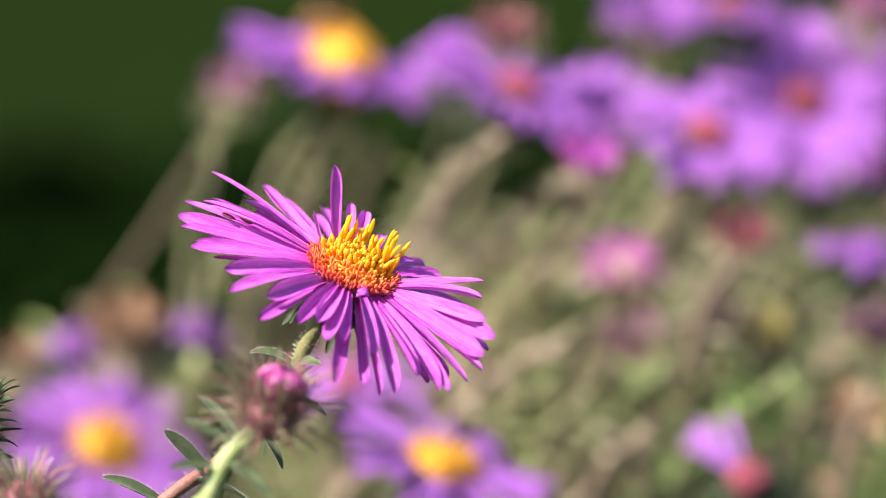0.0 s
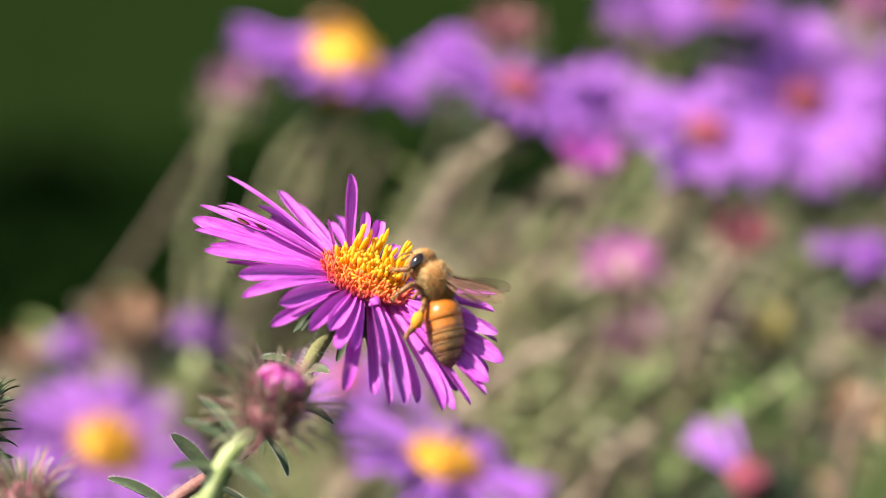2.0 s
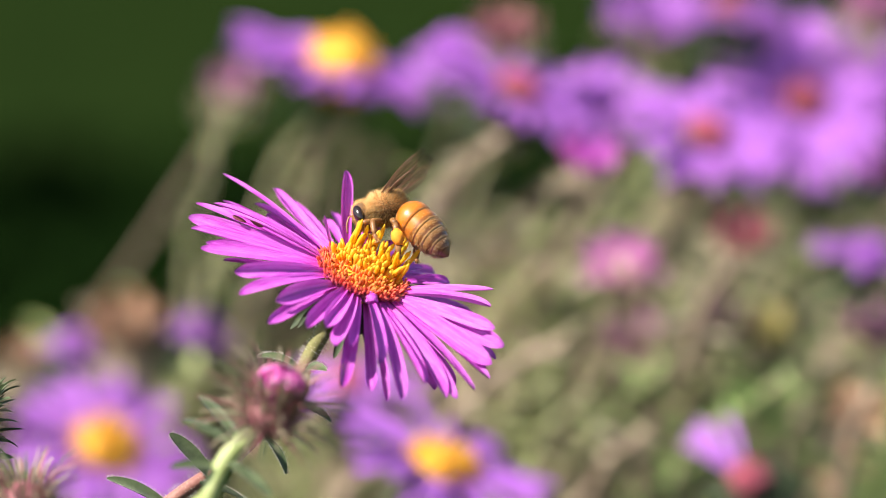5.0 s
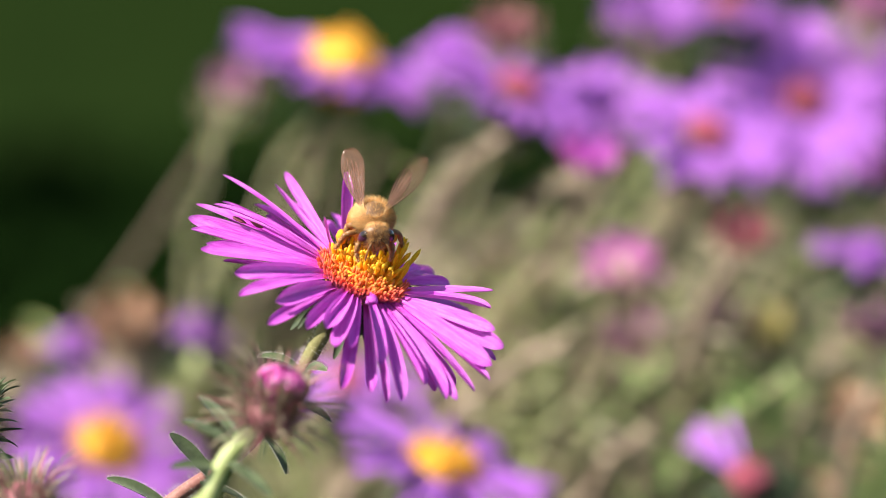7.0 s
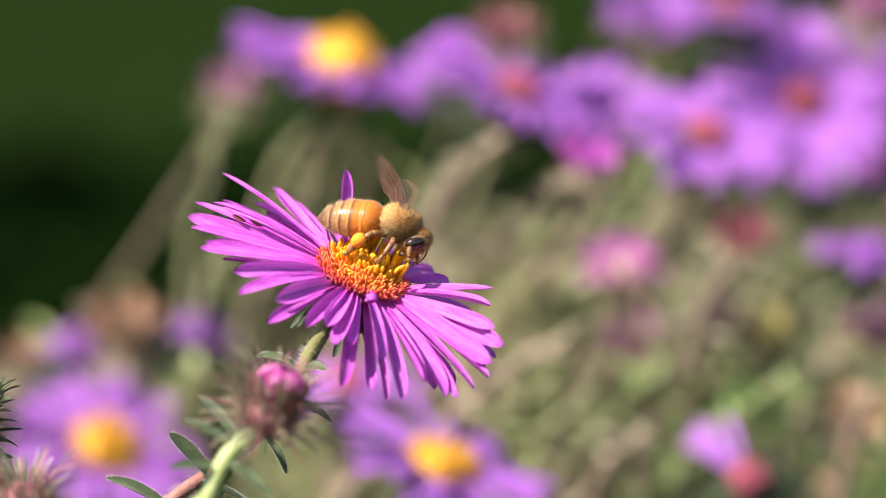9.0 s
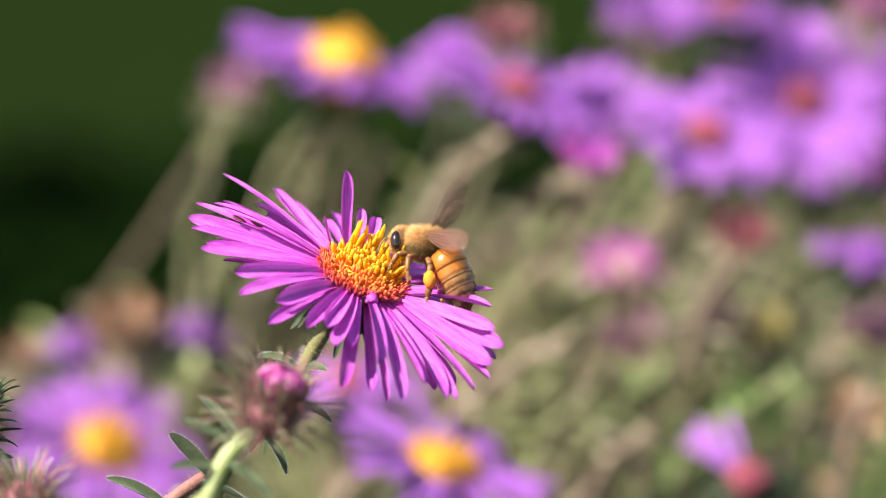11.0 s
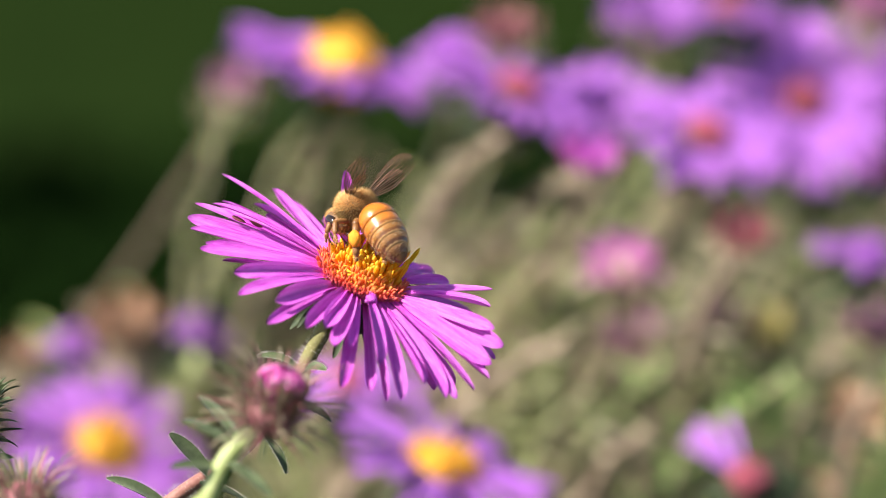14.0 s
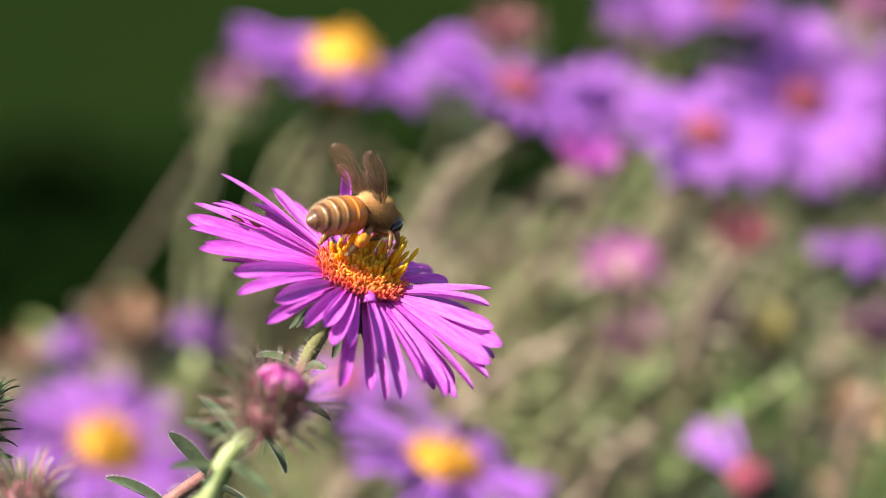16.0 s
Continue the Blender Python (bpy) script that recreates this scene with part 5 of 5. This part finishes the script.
    walk(visitor, [
    (0.0, facing((-0.0171, 0.5912, 0.8528), (0.5, 0.6, -0.3), (0.2, 0.2, 0.95))),
    (0.6, facing((-0.0172, 0.5912, 0.8528), (0.4, 0.7, -0.3), (0.2, 0.2, 0.95))),
    (0.9, facing((-0.0178, 0.5912, 0.8531), (-0.2, 0.9, -0.2), (0, 0.2, 0.95))),
    (1.1, facing((-0.0196, 0.5893, 0.8540), (-0.85, 0.4, 0.3), (0.3, 0, 0.95))),
    (1.3, facing((-0.0188, 0.5893, 0.8535), (-0.85, 0.3, 0.1), (0.1, 0, 0.98))),
    (1.5, facing((-0.0175, 0.5931, 0.8519), (-0.6, 0.7, -0.2), (0, 0.2, 0.95))),
    (1.9, facing((-0.0167, 0.5932, 0.8524), (0.3, 0.8, -0.3), (0.1, 0.2, 0.95))),
    (2.1, facing((-0.0163, 0.5912, 0.8530), (0.6, 0.6, 0), (0, 0.1, 0.98))),
    (2.2, facing((-0.0148, 0.5894, 0.8548), (0.75, 0.4, 0.5), (-0.5, 0, 0.85))),
    (2.3, facing((-0.0117, 0.5808, 0.8652), (0.7, 0.4, 0.5), (-0.5, 0, 0.85))),
    (2.4, facing((-0.0074, 0.6036, 0.8836), (0.7, 0.5, 0.4), (-0.4, 0, 0.9))),
    (2.8, facing((0.0445, 0.9293, 1.0457), (0.7, 0.6, 0.3), (-0.3, 0, 0.95))),
    (3.3, facing((1.35, 1.35, lawn + 0.12), (0.700, 0.700, -0.100), (0, 0, 1))),
    (3.5, facing((1.35, 1.35, lawn + 3.8 * BODY), (0.700, 0.700, 0.000), (0, 0, 1))),
    (16.0, facing((1.35, 1.35, lawn + 3.8 * BODY), (0.700, 0.700, 0.000), (0, 0, 1))),
    ])
    bow = [(0.0, 0), (0.1, 0), (0.2, 0), (0.3, 0), (0.4, 0), (0.5, 0), (0.6, 0), (0.7, 0), (0.8, 0), (0.9, 0), (1.0, 0), (1.5, 6), (2.0, 6), (2.6, 12), (3.0, 22), (3.5, 64), (4.0, 58), (4.2, 54), (4.8, 45), (5.3, 35), (5.8, 30), (6.3, 70), (6.5, 72), (7.0, 70), (7.6, 36), (8.0, 16), (8.15, 14), (8.5, 9), (9.0, 12), (9.2, 12), (9.8, 5), (10.4, 15), (10.9, 35), (11.3, 78), (11.5, 78), (11.7, 74), (12.0, 68), (12.5, 60), (12.8, 64), (13.1, 66), (13.5, 58), (14.0, 46), (14.3, 18), (14.5, 6), (14.7, 4), (14.9, 0), (15.2, 0), (15.5, 0), (15.8, 0), (16.0, 0)]
    walk(bee_abdomen, [(t, pose((-1.35 - 0.006 * a) * BODY, 0, -0.2 * BODY, 0, -a, 0)) for t, a in bow])
    for leg, side in bee_legs:
        hip = Vector((-0.9, 0.9 * side, -1.3)) * BODY
        walk(leg, [(t, Matrix.Translation(hip) @ pose(0, 0, 0, 0, -min(46, 0.9 * a), 0) @ Matrix.Translation(-hip)) for t, a in bow])
    duck = ((0, 15), (0.6, 18), (1.5, 30), (3.5, 26), (4.2, 26), (6.3, 10), (7.0, 18), (7.6, 32), (9.2, 46), (11.3, 8), (12.8, 8), (13.5, 36), (14.3, 62), (15.4, 62), (16, 52))
    walk(bee_head, [(t, pose((2.25 - 0.010 * (a - 22)) * BODY, 0, (-0.6 - 0.018 * (a - 22)) * BODY, 0, a, 0)) for t, a in duck])
    flap = []
    for k in range(20):
        up = (0.95, -0.25)[k % 2]
        flap.append((k / 30, up))
    left = [
        (0.7, (-0.64, 0.23, 0.73), (-0.72, -0.51, -0.47)),
        (0.8, (-0.64, 0.23, 0.73), (-0.72, -0.51, -0.47)),
        (0.9, (-0.77, 0.20, 0.61), (-0.61, -0.52, -0.60)),
        (1.0, (-0.80, 0.14, 0.58), (-0.56, -0.51, -0.65)),
        (1.5, (-0.79, 0.19, 0.59), (-0.59, -0.50, -0.63)),
        (2.0, (-0.73, 0.16, 0.66), (-0.64, -0.49, -0.59)),
        (2.6, (-0.92, -0.00, 0.42), (-0.55, -0.46, -0.70)),
        (3.0, (-0.84, -0.01, 0.54), (-0.48, -0.47, -0.75)),
        (3.5, (-0.99, -0.01, -0.12), (-0.06, -0.43, -0.90)),
        (4.0, (-0.93, 0.10, 0.36), (-0.37, 0.35, -0.86)),
        (4.2, (-0.93, 0.09, 0.35), (-0.29, 0.36, -0.88)),
        (4.8, (-0.93, 0.10, 0.35), (-0.25, 0.53, -0.81)),
        (5.3, (-0.27, 0.60, 0.75), (-0.93, -0.37, -0.03)),
        (5.8, (-0.90, 0.33, 0.30), (-0.44, -0.51, -0.74)),
        (6.3, (-0.39, 0.85, 0.35), (-0.86, -0.19, -0.48)),
        (6.5, (-0.16, 0.90, 0.40), (-0.91, 0.02, -0.41)),
        (7.0, (-0.37, 0.73, 0.57), (-0.83, 0.03, -0.56)),
        (7.6, (-0.69, 0.42, 0.58), (-0.61, 0.09, -0.79)),
        (8.0, (-0.58, 0.46, 0.68), (-0.65, 0.25, -0.72)),
        (8.15, (-0.56, 0.46, 0.69), (-0.64, 0.30, -0.71)),
        (8.5, (-0.63, 0.26, 0.73), (-0.55, 0.51, -0.66))]
    left += [
        (9.0, (-0.68, 0.28, 0.68), (-0.41, 0.61, -0.67)),
        (9.2, (-0.68, 0.19, 0.71), (-0.42, 0.69, -0.59)),
        (9.8, (-0.71, 0.07, 0.70), (-0.62, -0.55, -0.57)),
        (10.4, (-0.29, 0.85, 0.44), (-0.96, -0.23, -0.18)),
        (10.9, (-0.85, 0.51, -0.11), (-0.45, -0.82, -0.35)),
        (11.3, (-0.86, 0.44, -0.24), (-0.29, -0.83, -0.48)),
        (11.5, (-0.88, 0.43, -0.20), (-0.28, -0.82, -0.50)),
        (11.7, (-0.89, 0.42, -0.18), (-0.28, -0.81, -0.52)),
        (12.0, (-0.87, 0.49, -0.07), (-0.37, -0.75, -0.55)),
        (12.5, (-0.92, 0.38, -0.08), (-0.26, -0.76, -0.59)),
        (12.8, (-0.93, 0.35, 0.13), (-0.36, -0.70, -0.61)),
        (13.1, (-0.94, 0.34, 0.06), (-0.32, -0.76, -0.56)),
        (13.5, (-0.94, -0.04, 0.35), (-0.27, 0.71, -0.65)),
        (14.0, (-0.64, 0.62, 0.45), (-0.47, 0.14, -0.87)),
        (14.3, (-0.47, 0.78, 0.41), (-0.80, -0.18, -0.57)),
        (14.5, (-0.01, 0.95, 0.32), (-1.00, 0.01, -0.07)),
        (14.7, (0.73, 0.60, 0.32), (-0.68, 0.69, 0.24)),
        (14.9, (0.74, 0.56, 0.38), (-0.67, 0.69, 0.28)),
        (15.2, (0.52, 0.70, 0.48), (-0.85, 0.48, 0.22)),
        (15.5, (-0.17, 0.64, 0.75), (-0.98, -0.13, -0.11)),
        (15.8, (-0.48, 0.53, 0.70), (-0.85, -0.46, -0.24)),
        (16.0, (-0.63, 0.48, 0.61), (-0.74, -0.61, -0.28))]
    right = [
        (0.7, (-0.35, -0.61, 0.71), (-0.92, 0.38, -0.13)),
        (0.8, (-0.35, -0.61, 0.71), (-0.92, 0.38, -0.13)),
        (0.9, (-0.58, -0.60, 0.55), (-0.81, 0.51, -0.30)),
        (1.0, (-0.66, -0.56, 0.51), (-0.75, 0.55, -0.37)),
        (1.5, (-0.58, -0.66, 0.48), (-0.81, 0.52, -0.26)),
        (2.0, (-0.50, -0.68, 0.54), (-0.86, 0.47, -0.21)),
        (2.6, (0.03, -0.91, 0.41), (-0.65, -0.33, -0.68)),
        (3.0, (-0.03, -0.88, 0.48), (-0.99, 0.08, 0.08)),
        (3.5, (-0.73, -0.62, 0.28), (-0.79, 0.50, -0.34)),
        (4.0, (-0.64, -0.55, 0.52), (-0.85, 0.40, -0.33)),
        (4.2, (-0.54, -0.68, 0.50), (-0.84, 0.41, -0.35)),
        (4.8, (-0.28, -0.76, 0.59), (-0.96, 0.26, -0.11)),
        (5.3, (-0.75, -0.61, 0.26), (-0.18, -0.20, -0.96)),
        (5.8, (-0.85, -0.44, 0.29), (-0.41, 0.18, -0.90)),
        (6.3, (-0.75, -0.14, 0.65), (-0.66, 0.25, -0.71)),
        (6.5, (-0.64, -0.27, 0.72), (-0.77, 0.29, -0.57)),
        (7.0, (-0.81, -0.30, 0.51), (-0.59, 0.42, -0.69)),
        (7.6, (-0.95, -0.21, 0.24), (-0.31, 0.53, -0.79)),
        (8.0, (-0.96, 0.16, 0.23), (-0.16, 0.38, -0.91)),
        (8.15, (-0.95, 0.24, 0.22), (-0.13, 0.36, -0.92)),
        (8.5, (-0.68, 0.64, 0.35), (-0.27, 0.23, -0.93))]
    right += [
        (9.0, (-0.45, 0.80, 0.40), (-0.29, 0.29, -0.91)),
        (9.2, (-0.27, 0.81, 0.52), (-0.40, 0.40, -0.82)),
        (9.8, (0.49, 0.05, 0.87), (-0.75, -0.49, 0.44)),
        (10.4, (-0.11, -0.87, 0.47), (-0.99, 0.06, -0.11)),
        (10.9, (-0.31, -0.52, 0.80), (-0.89, 0.46, -0.04)),
        (11.3, (-0.48, -0.77, 0.41), (-0.79, 0.59, 0.17)),
        (11.5, (-0.54, -0.76, 0.36), (-0.78, 0.61, 0.13)),
        (11.7, (-0.62, -0.73, 0.27), (-0.75, 0.66, 0.07)),
        (12.0, (-0.78, -0.60, 0.04), (-0.70, 0.72, 0.01)),
        (12.5, (-0.82, -0.54, 0.07), (-0.67, 0.74, -0.01)),
        (12.8, (-0.82, -0.50, 0.18), (-0.70, 0.71, 0.02)),
        (13.1, (-0.85, -0.50, 0.12), (-0.73, 0.68, -0.07)),
        (13.5, (-0.66, -0.64, 0.35), (-0.85, 0.49, -0.17)),
        (14.0, (-0.52, -0.70, 0.50), (-0.86, 0.45, -0.25)),
        (14.3, (-0.20, -0.81, 0.56), (-0.97, 0.25, 0.01)),
        (14.5, (-0.13, -0.85, 0.51), (-0.97, 0.22, 0.13)),
        (14.7, (0.37, -0.93, -0.12), (-0.93, -0.36, 0.11)),
        (14.9, (0.41, -0.90, -0.12), (-0.91, -0.39, 0.11)),
        (15.2, (0.19, -0.95, 0.00), (-0.98, -0.18, 0.08)),
        (15.5, (-0.36, -0.85, 0.28), (-0.93, 0.23, -0.29)),
        (15.8, (-0.35, -0.33, 0.88), (-0.86, -0.27, -0.44)),
        (16.0, (-0.48, -0.25, 0.84), (-0.72, -0.44, -0.54))]
    for side, rows in ((1, left), (-1, right)):
        tag = "left" if side == 1 else "right"
        rows = [(t, (-0.15, side * math.sqrt(1 - up * up), up), (0, 0, -1)) for t, up in flap] + rows
        for name, back, root in (("fore_wing", 0.0, (0.3, 1.1, 1.1)), ("hind_wing", 0.16, (-0.1, 1.1, 0.95))):
            keys = []
            for t, d, face in rows:
                d, face = Vector(d).normalized(), Vector(face)
                d = (d + Vector((-back, 0, 0))).normalized()
                face = (face - d * face.dot(d)).normalized()
                m = Matrix((d, face.cross(d), face)).transposed().to_4x4()
                m.translation = Vector((root[0], side * root[1], root[2])) * BODY
                keys.append((t, m))
            walk(bee_wings[(tag, name)], keys)


motions()
